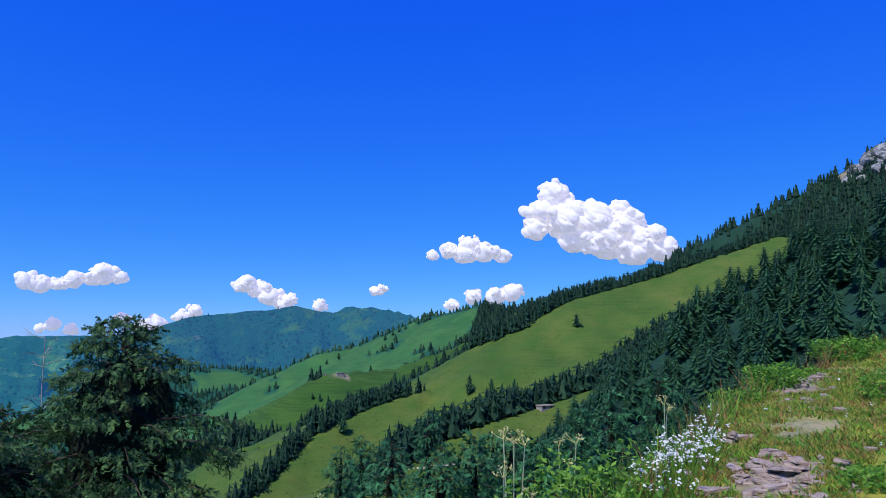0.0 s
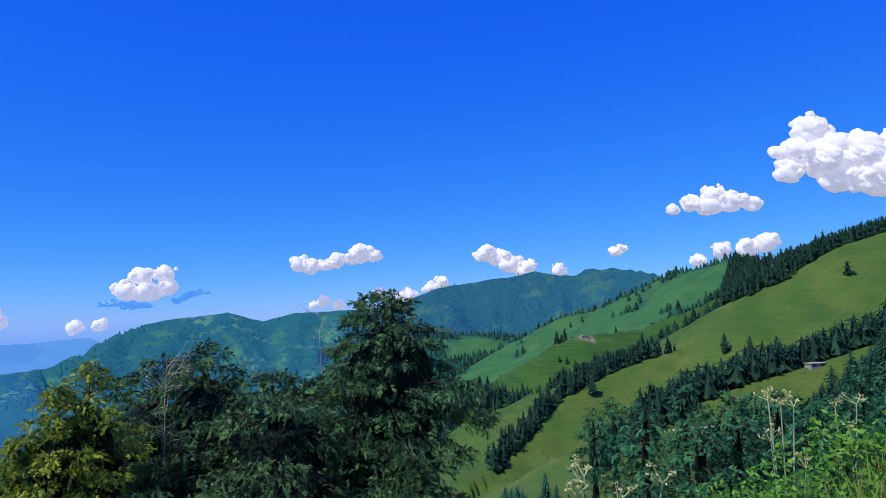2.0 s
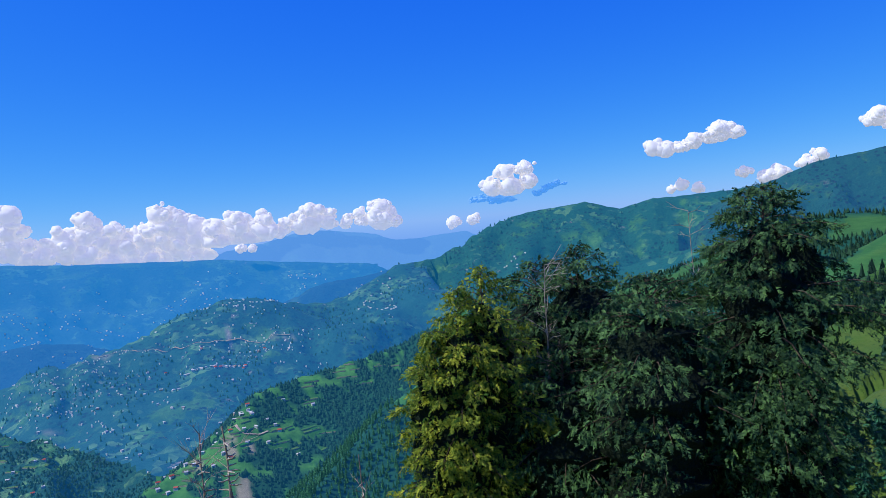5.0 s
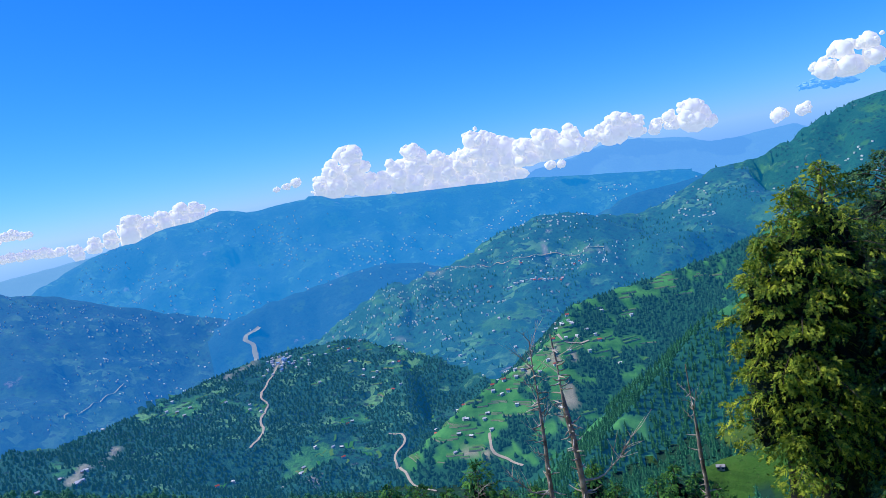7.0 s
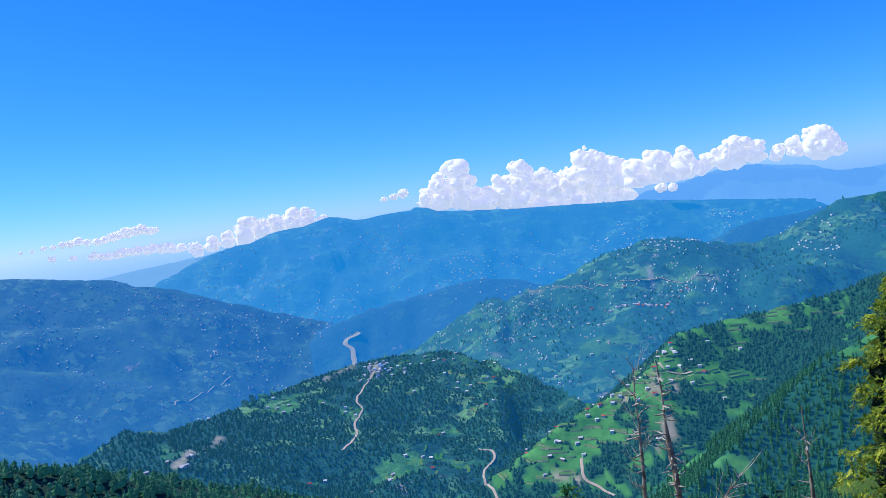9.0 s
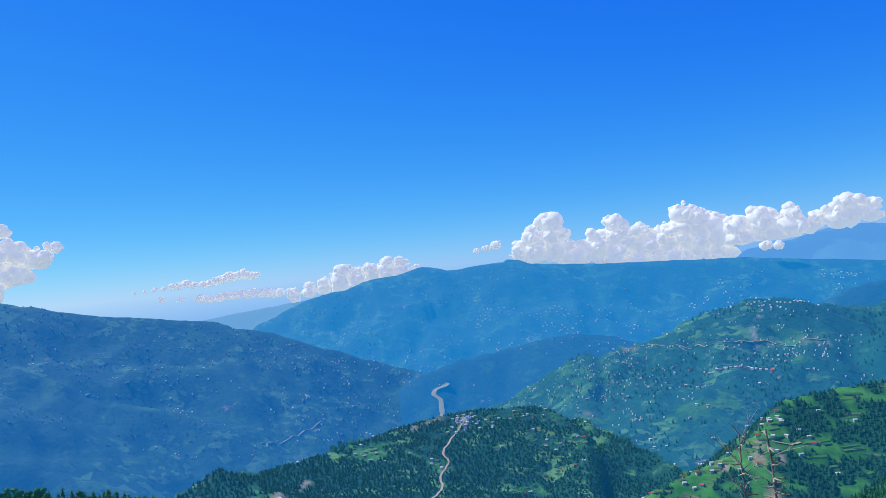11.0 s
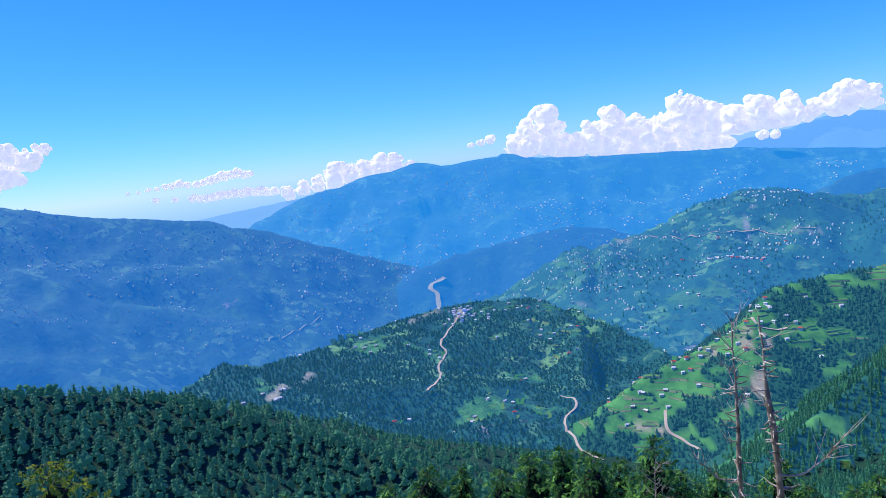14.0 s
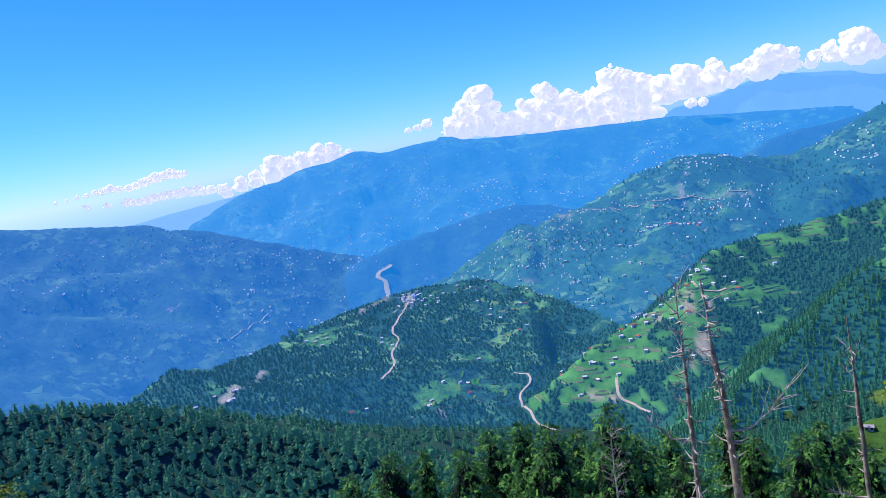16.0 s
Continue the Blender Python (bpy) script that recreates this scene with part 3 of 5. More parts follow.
def conifer_template(rng, whorls, sides, droop=.35, core=5, core_r=.55, rad=.27, power=.62):
    """A tree one metre high: a dark core and whorls of pointed boughs. Returns places and triangles."""
    V, F = [], []
    if core:
        V.append((0, 0, .97))
        for i in range(core):
            a = 2 * math.pi * i / core
            V.append((rad * core_r * math.cos(a), rad * core_r * math.sin(a), .10))
        for i in range(core):
            F.append((0, 1 + i, 1 + (i + 1) % core))
    for w in range(whorls):
        u = .12 + .84 * (w + .5) / whorls
        r = rad * (1 - u) ** power * min(1, u * 2.6 + .3) * rng.uniform(.8, 1.2) + .012
        off = rng.uniform(0, 6.28)
        for k in range(sides):
            a = off + 2 * math.pi * (k + rng.uniform(-.3, .3)) / sides
            rr = r * rng.uniform(.65, 1.25)
            half = rng.uniform(.55, .9) * 2.2 / sides
            top = u + .10 * (1 - u) + .02
            i = len(V)
            V.append((.1 * rr * math.cos(a), .1 * rr * math.sin(a), top))
            for s2 in (-1, 1):
                V.append((.88 * rr * math.cos(a + s2 * half), .88 * rr * math.sin(a + s2 * half), u - droop * rr * .5))
            V.append((rr * math.cos(a), rr * math.sin(a), u - droop * rr))
            F += [(i, i + 1, i + 3), (i, i + 3, i + 2)]
    return np.array(V), np.array(F)


def planted(templates, P, H, rng, wide=(.85, 1.25)):
    """Joins one tree for each place P of height H into arrays."""
    VV, FF, n0 = [], [], 0
    pick = rng.integers(0, len(templates), len(P))
    for t, (V, F) in enumerate(templates):
        m = pick == t
        if not m.any():
            continue
        p, h = P[m], H[m]
        a = rng.uniform(0, 6.28, len(p))
        w = rng.uniform(*wide, len(p)) * h
        c, s = np.cos(a), np.sin(a)
        x = (V[None, :, 0] * c[:, None] - V[None, :, 1] * s[:, None]) * w[:, None] + p[:, 0, None]
        y = (V[None, :, 0] * s[:, None] + V[None, :, 1] * c[:, None]) * w[:, None] + p[:, 1, None]
        z = V[None, :, 2] * h[:, None] + p[:, 2, None]
        VV.append(np.stack([x, y, z], -1).reshape(-1, 3))
        FF.append((F[None] + (np.arange(len(p)) * len(V))[:, None, None]).reshape(-1, 3) + n0)
        n0 += len(p) * len(V)
    return np.concatenate(VV), np.concatenate(FF)


def forest(name, label, keys, spacing, heights, templates, material, seed, margin=320, near=0, far=9e9, keep=1.0, edge=(-122, 54), thin=None):
    rng = sub_rng(seed)
    C = np.concatenate([CREST[k][:, :2] for k in keys])
    lo, hi = C.min(0) - margin, C.max(0) + margin
    gx, gy = np.meshgrid(np.arange(lo[0], hi[0], spacing), np.arange(lo[1], hi[1], spacing))
    x, y = (g.ravel() + rng.uniform(-.5, .5, g.size) * spacing for g in (gx, gy))
    r, a = np.hypot(x, y), np.degrees(np.arctan2(x, y))
    m = (r > near) & (r < far) & (a > edge[0]) & (a < edge[1]) & (rng.random(x.size) < keep)
    x, y = x[m], y[m]
    z, which, dist, side = land(x, y, True)
    m = np.isin(which, [NAMES.index(k) for k in keys]) & (woods_at(x, y, which, dist, side) > .5) & (z > FLOOR + 4) & (bare_at(x, y) < .4)
    if thin is not None:
        back = (side < 0) if thin > 0 else (side > 0)
        m &= ~(back & (dist > abs(thin)) & (rng.random(x.size) < .8))
    x, y, z = x[m], y[m], z[m]
    m = off_road(x, y)
    x, y, z = x[m], y[m], surface_z(x[m], y[m])
    h = rng.uniform(*heights, len(x)) * rng.choice([.55, .8, 1, 1, 1.1], len(x))
    V, F = planted(templates, np.stack([x, y, z - .04 * h - .2], -1), h, rng)
    return tagged(mesh_object(name, V, F, material), label, "forest", kind="stuff")


_r = sub_rng(5)
T_NEAR = [conifer_template(_r, 14, 10, .14, rad=.34) for _ in range(5)]
T_MID = [conifer_template(_r, 4, 6, .4) for _ in range(6)]


def crown_template(rng):
    """A broad tree one metre high: a lumpy crown of leaf clumps over a hidden stem."""
    V, F, n0 = [], [], 0
    ball = [(0, 0, 1), (.89, 0, .45), (.28, .85, .45), (-.72, .53, .45), (-.72, -.53, .45), (.28, -.85, .45), (.72, .53, -.35), (-.28, .85, -.35), (-.89, 0, -.35), (-.28, -.85, -.35), (.72, -.53, -.35)]
    tri = [(0, 1, 2), (0, 2, 3), (0, 3, 4), (0, 4, 5), (0, 5, 1), (1, 6, 2), (2, 7, 3), (3, 8, 4), (4, 9, 5), (5, 10, 1), (6, 7, 2), (7, 8, 3), (8, 9, 4), (9, 10, 5), (10, 6, 1)]
    for k in range(3):
        a, z = rng.uniform(0, 6.28), [.42, .56, .76][k]
        off = np.array([math.cos(a), math.sin(a), 0]) * [.12, .14, .04][k]
        size = np.array([1, 1, 1.1]) * [.27, .25, .20][k]
        V.append(np.array(ball) * rng.uniform(.72, 1.2, (11, 1)) * size + off + np.array([0, 0, z]))
        F.append(np.array(tri) + n0)
        n0 += 11
    return np.concatenate(V), np.concatenate(F)


T_ROUND = [crown_template(_r) for _ in range(2)] + [conifer_template(_r, 4, 6, .3, rad=.38, power=.42) for _ in range(7)]
T_CREST = [conifer_template(_r, 3, 5, .25, core=5, core_r=.85, rad=.23, power=.40) for _ in range(6)]
T_ROW = [conifer_template(_r, 3, 6, .3, rad=.30, power=.40) for _ in range(6)]
T_TINY = [conifer_template(_r, 2, 4, .3, core=4, core_r=.8, rad=.34) for _ in range(4)]
T_SMALL = [conifer_template(_r, 1, 4, .2, core=5, core_r=.95, rad=.40, power=.4) for _ in range(5)]
forest("deodar_forest", "dense dark conifer forest on the steep slope", ["s5", "rear"], 7.4, (10, 17), T_NEAR, M_FOREST, 11, 200, near=60)
forest("bank_forest", "dark conifers on the slope over the stony path", ["home"], 7.4, (10, 16), T_NEAR, M_FOREST, 22, 420, near=60, far=420, edge=(36, 54))
forest("ridge_forest", "dark conifers along the hill crests", ["main", "s2"], 6.9, (13, 20), T_CREST, M_ROWTREE, 12, 260, thin=25)
forest("spur_crest_forest", "rows of tall dark conifers behind the grassy spurs", ["s3", "s4"], 4.7, (12, 18), T_ROW, M_ROWTREE, 21, 260, thin=110, near=262)
forest("lower_spur_forest", "teal green conifers at the foot of the grassy spur", ["s3", "s4", "s5", "home"], 6.0, (8, 14), T_NEAR, M_NEARTREE, 24, 260, near=100, far=262, edge=(-14, 15))
forest("crest_forest", "conifers on the far grassy spurs", ["s1", "knoll"], 10.0, (10, 16), T_TINY, M_FOREST, 13, 240, thin=60)
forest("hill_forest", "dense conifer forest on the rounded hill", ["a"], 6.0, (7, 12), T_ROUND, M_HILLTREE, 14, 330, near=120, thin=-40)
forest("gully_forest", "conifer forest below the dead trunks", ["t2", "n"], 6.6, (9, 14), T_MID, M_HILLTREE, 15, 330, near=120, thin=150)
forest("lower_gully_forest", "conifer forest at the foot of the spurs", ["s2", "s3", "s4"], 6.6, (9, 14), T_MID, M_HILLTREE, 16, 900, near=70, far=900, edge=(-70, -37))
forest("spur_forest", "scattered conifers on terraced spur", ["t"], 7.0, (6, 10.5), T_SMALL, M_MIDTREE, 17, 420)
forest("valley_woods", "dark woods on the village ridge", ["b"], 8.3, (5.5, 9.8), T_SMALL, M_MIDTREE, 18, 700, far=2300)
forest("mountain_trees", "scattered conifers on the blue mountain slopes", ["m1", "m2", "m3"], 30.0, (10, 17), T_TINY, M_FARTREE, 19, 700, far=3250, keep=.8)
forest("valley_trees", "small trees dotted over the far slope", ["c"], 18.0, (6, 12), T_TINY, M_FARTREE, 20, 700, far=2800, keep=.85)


# ---- grey crags on the high crest ----
n = Nodes("crag_rock")
_g = n.noise(.22, 7, rough=.7)
M_CRAG = n.done(n.mix(n.span(n.noise(.09, 4), .46, .60, 0, .8), n.mix(n.span(_g, .38, .62), (.16, .16, .17), (.50, .49, .47)), (.035, .055, .025)), .95, n.bump(_g, 1.0, 2.5))


def crag(label, azimuth, distance, size, seed):
    """A block of broken rock that stands out of the slope: a cube of many faces, cut by steps and cracks."""
    rng = sub_rng(seed)
    bm = bmesh.new()
    bmesh.ops.create_icosphere(bm, subdivisions=4, radius=1)
    cut = rng.normal(0, 1, (9, 3))
    cut /= np.linalg.norm(cut, axis=1)[:, None]
    lim = rng.uniform(.55, .85, 9)
    for v in bm.verts:
        p = np.array(v.co[:])
        for c, l in zip(cut, lim):
            over = p @ c - l
            if over > 0:
                p = p - c * over
        p = p * (1 + .10 * noise.noise(Vector(p) * 5) + .07 * noise.noise(Vector(p) * 11))
        v.co = Vector(p * np.array(size))
    me = bpy.data.meshes.new("crag")
    bm.to_mesh(me)
    bm.free()
    me.materials.append(M_CRAG)
    x, y = distance * math.sin(radians(azimuth)), distance * math.cos(radians(azimuth))
    ob = new("crag", me)
    ob.matrix_basis = Matrix.Translation((x, y, float(land(np.array([x]), np.array([y]))[0]))) @ Matrix.Rotation(rng.uniform(0, 6), 4, "Z")
    return tagged(ob, label, "crag", "crags on the crest")


for _i, (_a, _d, _w, _h) in enumerate([(45.8, 1035, 26, 20), (44.9, 1030, 22, 17), (44.1, 1024, 20, 15), (43.3, 1016, 15, 11), (42.6, 1010, 11, 8), (46.8, 1040, 30, 24), (44.6, 1000, 14, 10), (45.6, 995, 18, 12), (43.6, 990, 9, 6)]):
    crag("grey broken crag among conifers on the ridge", _a, _d, (_w, _w * .8, _h), 40 + _i)


# ---- trees close by ----
def tube(path, radii, sides=7):
    """Rings along a path joined to a tapered tube of triangles."""
    path = np.asarray(path, float)
    d = np.gradient(path, axis=0)
    d /= np.linalg.norm(d, axis=1)[:, None] + 1e-9
    ref = np.where(np.abs(d[:, 2:3]) > .9, np.array([[1.0, 0, 0]]), np.array([[0, 0, 1.0]]))
    u = np.cross(d, ref)
    u /= np.linalg.norm(u, axis=1)[:, None] + 1e-9
    v = np.cross(d, u)
    a = np.linspace(0, 2 * np.pi, sides, endpoint=False)
    R = np.asarray(radii, float)[:, None, None]
    V = path[:, None] + R * (np.cos(a)[None, :, None] * u[:, None] + np.sin(a)[None, :, None] * v[:, None])
    n = len(path)
    F = []
    for i in range(n - 1):
        for k in range(sides):
            p, q, r2, s2 = i * sides + k, i * sides + (k + 1) % sides, (i + 1) * sides + (k + 1) % sides, (i + 1) * sides + k
            F += [(p, q, r2), (p, r2, s2)]
    return V.reshape(-1, 3), np.array(F)


def joined(pieces):
    V, F, n0 = [], [], 0
    for v, f in pieces:
        V.append(v), F.append(np.asarray(f) + n0)
        n0 += len(v)
    return np.concatenate(V), np.concatenate(F)


FOOT = {0: (0, 0), 4: (-.33, 0), 16: (-.78, -.52)}


def at_bearing(a, d, z=None, sink=.4, foot=0):
    """The land's place at an azimuth and a distance, taken from one of three footings on the path."""
    x, y = FOOT[foot][0] + d * math.sin(radians(a)), FOOT[foot][1] + d * math.cos(radians(a))
    return Vector((x, y, float(land(np.array([x]), np.array([y]))[0]) - sink if z is None else z))


def fir_tree(label, azimuth, distance, top, radius, seed, needles, tufts=1800, bare=.06, taper=3.3, size=1.0, arm=None, group="trees close by", branches=110, foot=4, seen=12.5, per=25, core=None, thick=1.0):
    """A fir: trunk, limbs, a near-black body for the crown's inner shade and hanging tufts of sprays. taper: metres in
    which the crown widens; arm: azimuth, height, reach of one long bough.
    """
    rng = sub_rng(seed)
    base = at_bearing(azimuth, distance, foot=foot)
    height = top - base.z
    root = new("fir_tree")
    root.location = base
    zz = np.linspace(0, height * .985, 12)
    wob = np.cumsum(rng.normal(0, .05, (12, 2)), 0)
    wob[0] = 0
    path = np.column_stack([wob, zz])
    V, F = tube(path, np.linspace(min(.011 * height + .06, .34), .02, 12), 9)
    mesh_object("trunk", V, F, M_BARK, root, smooth=True)
    low = bare * height

    def width(d):
        return radius * (1 - np.exp(-d / taper)) + .05

    def axis(z):
        return np.stack([np.interp(z, zz, wob[:, 0]), np.interp(z, zz, wob[:, 1])], -1)
    limbs, place, way, lens, weight = [], [], [], [], []
    lump = rng.uniform(.80, 1.22, (int(height / 1.1) + 2, 7))
    for b in range(branches):
        d = .12 + (height - low) * ((b + rng.random()) / branches) ** 1.25
        az2 = b * 2.4 + rng.uniform(-.5, .5)
        w = width(d)
        L = w * lump[int(d / 1.1), int(az2 / 6.2832 % 1 * 6.99)] * rng.uniform(.9, 1.1)
        if arm is not None and abs((height - d) / height - arm[1]) < .05 and math.cos(az2 - arm[0]) > .7:
            L *= arm[2]
        e0 = radians(rng.uniform(5, 30) + 40 * math.exp(-d / 2.0))
        t = np.linspace(0, 1, 4)
        out = L * t * math.cos(e0 * .6)
        up = L * (t * math.sin(e0) - .42 * t ** 2)
        P = np.append(axis(height - d), height - d) + np.column_stack([out * math.cos(az2), out * math.sin(az2), up])
        limbs.append(tube(P, np.linspace(.012 + .012 * L, .006, 4), 3))
        place.append(P), way.append((math.cos(az2), math.sin(az2))), lens.append(L)
        weight.append((L + .8) * (L + .5) * (1 if d < seen else .3))
    V, F = joined(limbs)
    tagged(mesh_object("limb_mass", V, F, M_BARK, root, smooth=True), kind="stuff")
    # painted shade: a ragged near-black body inside the crown, seen between the boughs
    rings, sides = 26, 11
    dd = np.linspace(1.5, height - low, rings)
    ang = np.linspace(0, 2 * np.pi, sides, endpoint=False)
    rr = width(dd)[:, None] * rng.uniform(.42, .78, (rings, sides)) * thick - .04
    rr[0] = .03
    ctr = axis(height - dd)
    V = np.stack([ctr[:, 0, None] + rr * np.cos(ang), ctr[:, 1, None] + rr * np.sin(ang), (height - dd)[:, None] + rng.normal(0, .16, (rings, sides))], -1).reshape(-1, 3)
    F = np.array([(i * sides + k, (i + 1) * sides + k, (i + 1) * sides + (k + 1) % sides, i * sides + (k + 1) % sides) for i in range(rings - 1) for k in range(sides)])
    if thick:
        tagged(mesh_object("shade_core", V, F, core or M_CROWNSHADE, root), kind="stuff")
    lens, weight = np.array(lens), np.array(weight)
    share = rng.choice(len(lens), tufts, p=weight / weight.sum())
    PP, WW = np.array(place), np.array(way)
    q = rng.uniform(.06, 1, tufts) ** .55
    i0 = np.minimum((q * 3).astype(int), 2)
    fr = (q * 3 - i0)[:, None]
    C = PP[share, i0] * (1 - fr) + PP[share, i0 + 1] * fr
    w = WW[share]
    side = np.column_stack([-w[:, 1], w[:, 0], np.zeros(tufts)])
    lat = rng.normal(0, 1, tufts) * .20 * lens[share] * (1.2 - .7 * q) + rng.normal(0, .06, tufts)
    C = C + side * lat[:, None]
    C[:, 2] += rng.normal(0, .06, tufts) - np.abs(lat) * .25
    # each spray is a flat drooping fan of needle twigs along its own spine
    D = np.column_stack([w * rng.uniform(.1, .75, tufts)[:, None] + side[:, :2] * np.sign(lat)[:, None] * .35, -rng.uniform(-.40, .95, tufts)]) + rng.normal(0, .28, (tufts, 3))
    D /= np.linalg.norm(D, axis=1)[:, None]
    S = np.cross(D, np.column_stack([w, np.full(tufts, .7)]) + rng.normal(0, .35, (tufts, 3)))
    S /= np.linalg.norm(S, axis=1)[:, None] + 1e-9
    ls = rng.uniform(.12, .29, tufts) * size
    # tone paints lit limb ends and shaded inner sprays, besides random variation
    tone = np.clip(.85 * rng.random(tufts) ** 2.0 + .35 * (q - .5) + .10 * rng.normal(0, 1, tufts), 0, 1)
    C, D, S, ls, tone = (np.repeat(v, per, 0) for v in (C, D, S, ls, tone))
    N = tufts * per
    u = np.tile((np.arange(per) + .5) / per, tufts) + rng.normal(0, .05, N)
    hand = np.tile(np.where(np.arange(per) % 2, 1.0, -1.0), tufts)
    bend = np.array([0, 0, -1.0]) * (.22 * u * u * ls)[:, None]
    root_at = C + D * (u * ls)[:, None] + bend
    tip_way = D * rng.uniform(.45, 1.0, N)[:, None] + S * (hand * rng.uniform(.25, .85, N))[:, None] + rng.normal(0, .16, (N, 3)) + np.array([0, 0, -.05])
    ln = (ls * (.62 - .34 * u) * rng.uniform(.7, 1.25, N))[:, None]
    wide = np.cross(tip_way, np.cross(D, S))
    wide /= np.linalg.norm(wide, axis=1)[:, None] + 1e-9
    wd = (ls * rng.uniform(.09, .17, N))[:, None]
    V = np.stack([root_at - wide * wd, root_at + wide * wd, root_at + tip_way * ln], 1).reshape(-1, 3)
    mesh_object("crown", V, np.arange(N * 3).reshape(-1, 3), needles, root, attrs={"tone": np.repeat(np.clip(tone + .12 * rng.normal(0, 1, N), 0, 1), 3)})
    return tagged(root, label, "tree", group)


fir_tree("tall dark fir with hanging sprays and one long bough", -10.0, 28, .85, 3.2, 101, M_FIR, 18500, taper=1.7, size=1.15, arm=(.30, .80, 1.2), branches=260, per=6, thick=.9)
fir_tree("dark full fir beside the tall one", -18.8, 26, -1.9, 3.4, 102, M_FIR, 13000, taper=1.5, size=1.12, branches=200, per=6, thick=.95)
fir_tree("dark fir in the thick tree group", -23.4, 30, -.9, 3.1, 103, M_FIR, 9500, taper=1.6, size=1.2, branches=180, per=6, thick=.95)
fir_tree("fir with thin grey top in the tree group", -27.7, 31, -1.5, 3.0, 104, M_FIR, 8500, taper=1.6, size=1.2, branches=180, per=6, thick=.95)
fir_tree("yellow-green sunlit fir at the group's edge", -31.4, 27, -1.25, 2.3, 105, M_SUNLITFIR, 8500, .16, 1.8, size=.95, branches=160, per=6, thick=.7)
fir_tree("slim yellow-green fir at the group's edge", -33.7, 26, -1.9, 1.9, 109, M_SUNLITFIR, 6000, .50, 1.9, size=.95, branches=110, per=6, thick=.7)
fir_tree("yellow-green fir with bare lower trunk", -35.7, 26, -3.4, 1.7, 106, M_SUNLITFIR, 5200, .61, 1.9, size=.95, branches=90, per=6)
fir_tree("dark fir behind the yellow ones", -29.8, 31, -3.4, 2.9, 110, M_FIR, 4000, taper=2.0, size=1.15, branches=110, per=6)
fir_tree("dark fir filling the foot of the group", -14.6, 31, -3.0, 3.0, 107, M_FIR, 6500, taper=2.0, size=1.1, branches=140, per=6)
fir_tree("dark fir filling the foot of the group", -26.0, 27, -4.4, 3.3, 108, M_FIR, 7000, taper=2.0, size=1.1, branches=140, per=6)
for _i, (_a, _e, _d) in enumerate([(-80.9, -24.2, 60), (-77.7, -23.4, 58), (-75, -23.6, 60), (-71.8, -24.3, 56), (-69, -23.2, 58), (-67, -23.0, 52), (-64.3, -23.6, 50),
                                   (-62, -24.2, 54), (-59.4, -22.7, 46), (-57, -25.0, 52), (-54.5, -25.2, 55), (-53.9, -26.7, 44), (-50, -24.0, 60), (-48, -25.5, 58),
                                   (-45.3, -25.5, 52), (-43.3, -24.6, 60), (-42.1, -25.2, 64), (-40.3, -26.1, 56), (-89.4, -23.6, 58), (-84.6, -25.4, 57)]):
    fir_tree("green fir below the path with paler outer sprays", _a, _d, .6 + _d * math.tan(radians(_e)), 2.5 + .5 * math.sin(_i * 2.4), 200 + _i, M_GREENFIR, 1600, .3, 2.4 + .7 * math.sin(_i * 4.1), 1.9, group="firs down the slope", branches=110, foot=16, seen=7, per=6, thick=.75)
fir_tree("yellow-green fir top below the path", -105.0, 40, -11.6, 2.8, 230, M_SUNLITFIR, 2600, .1, 2.2, 1.5, group="firs down the slope", branches=120, foot=16, seen=7, per=6, thick=.6)
fir_tree("yellow-green fir top below the path", -86.0, 42, -19.2, 1.5, 231, M_SUNLITFIR, 300, .1, 2.6, 1.2, group="firs down the slope", branches=60, foot=16, seen=7)


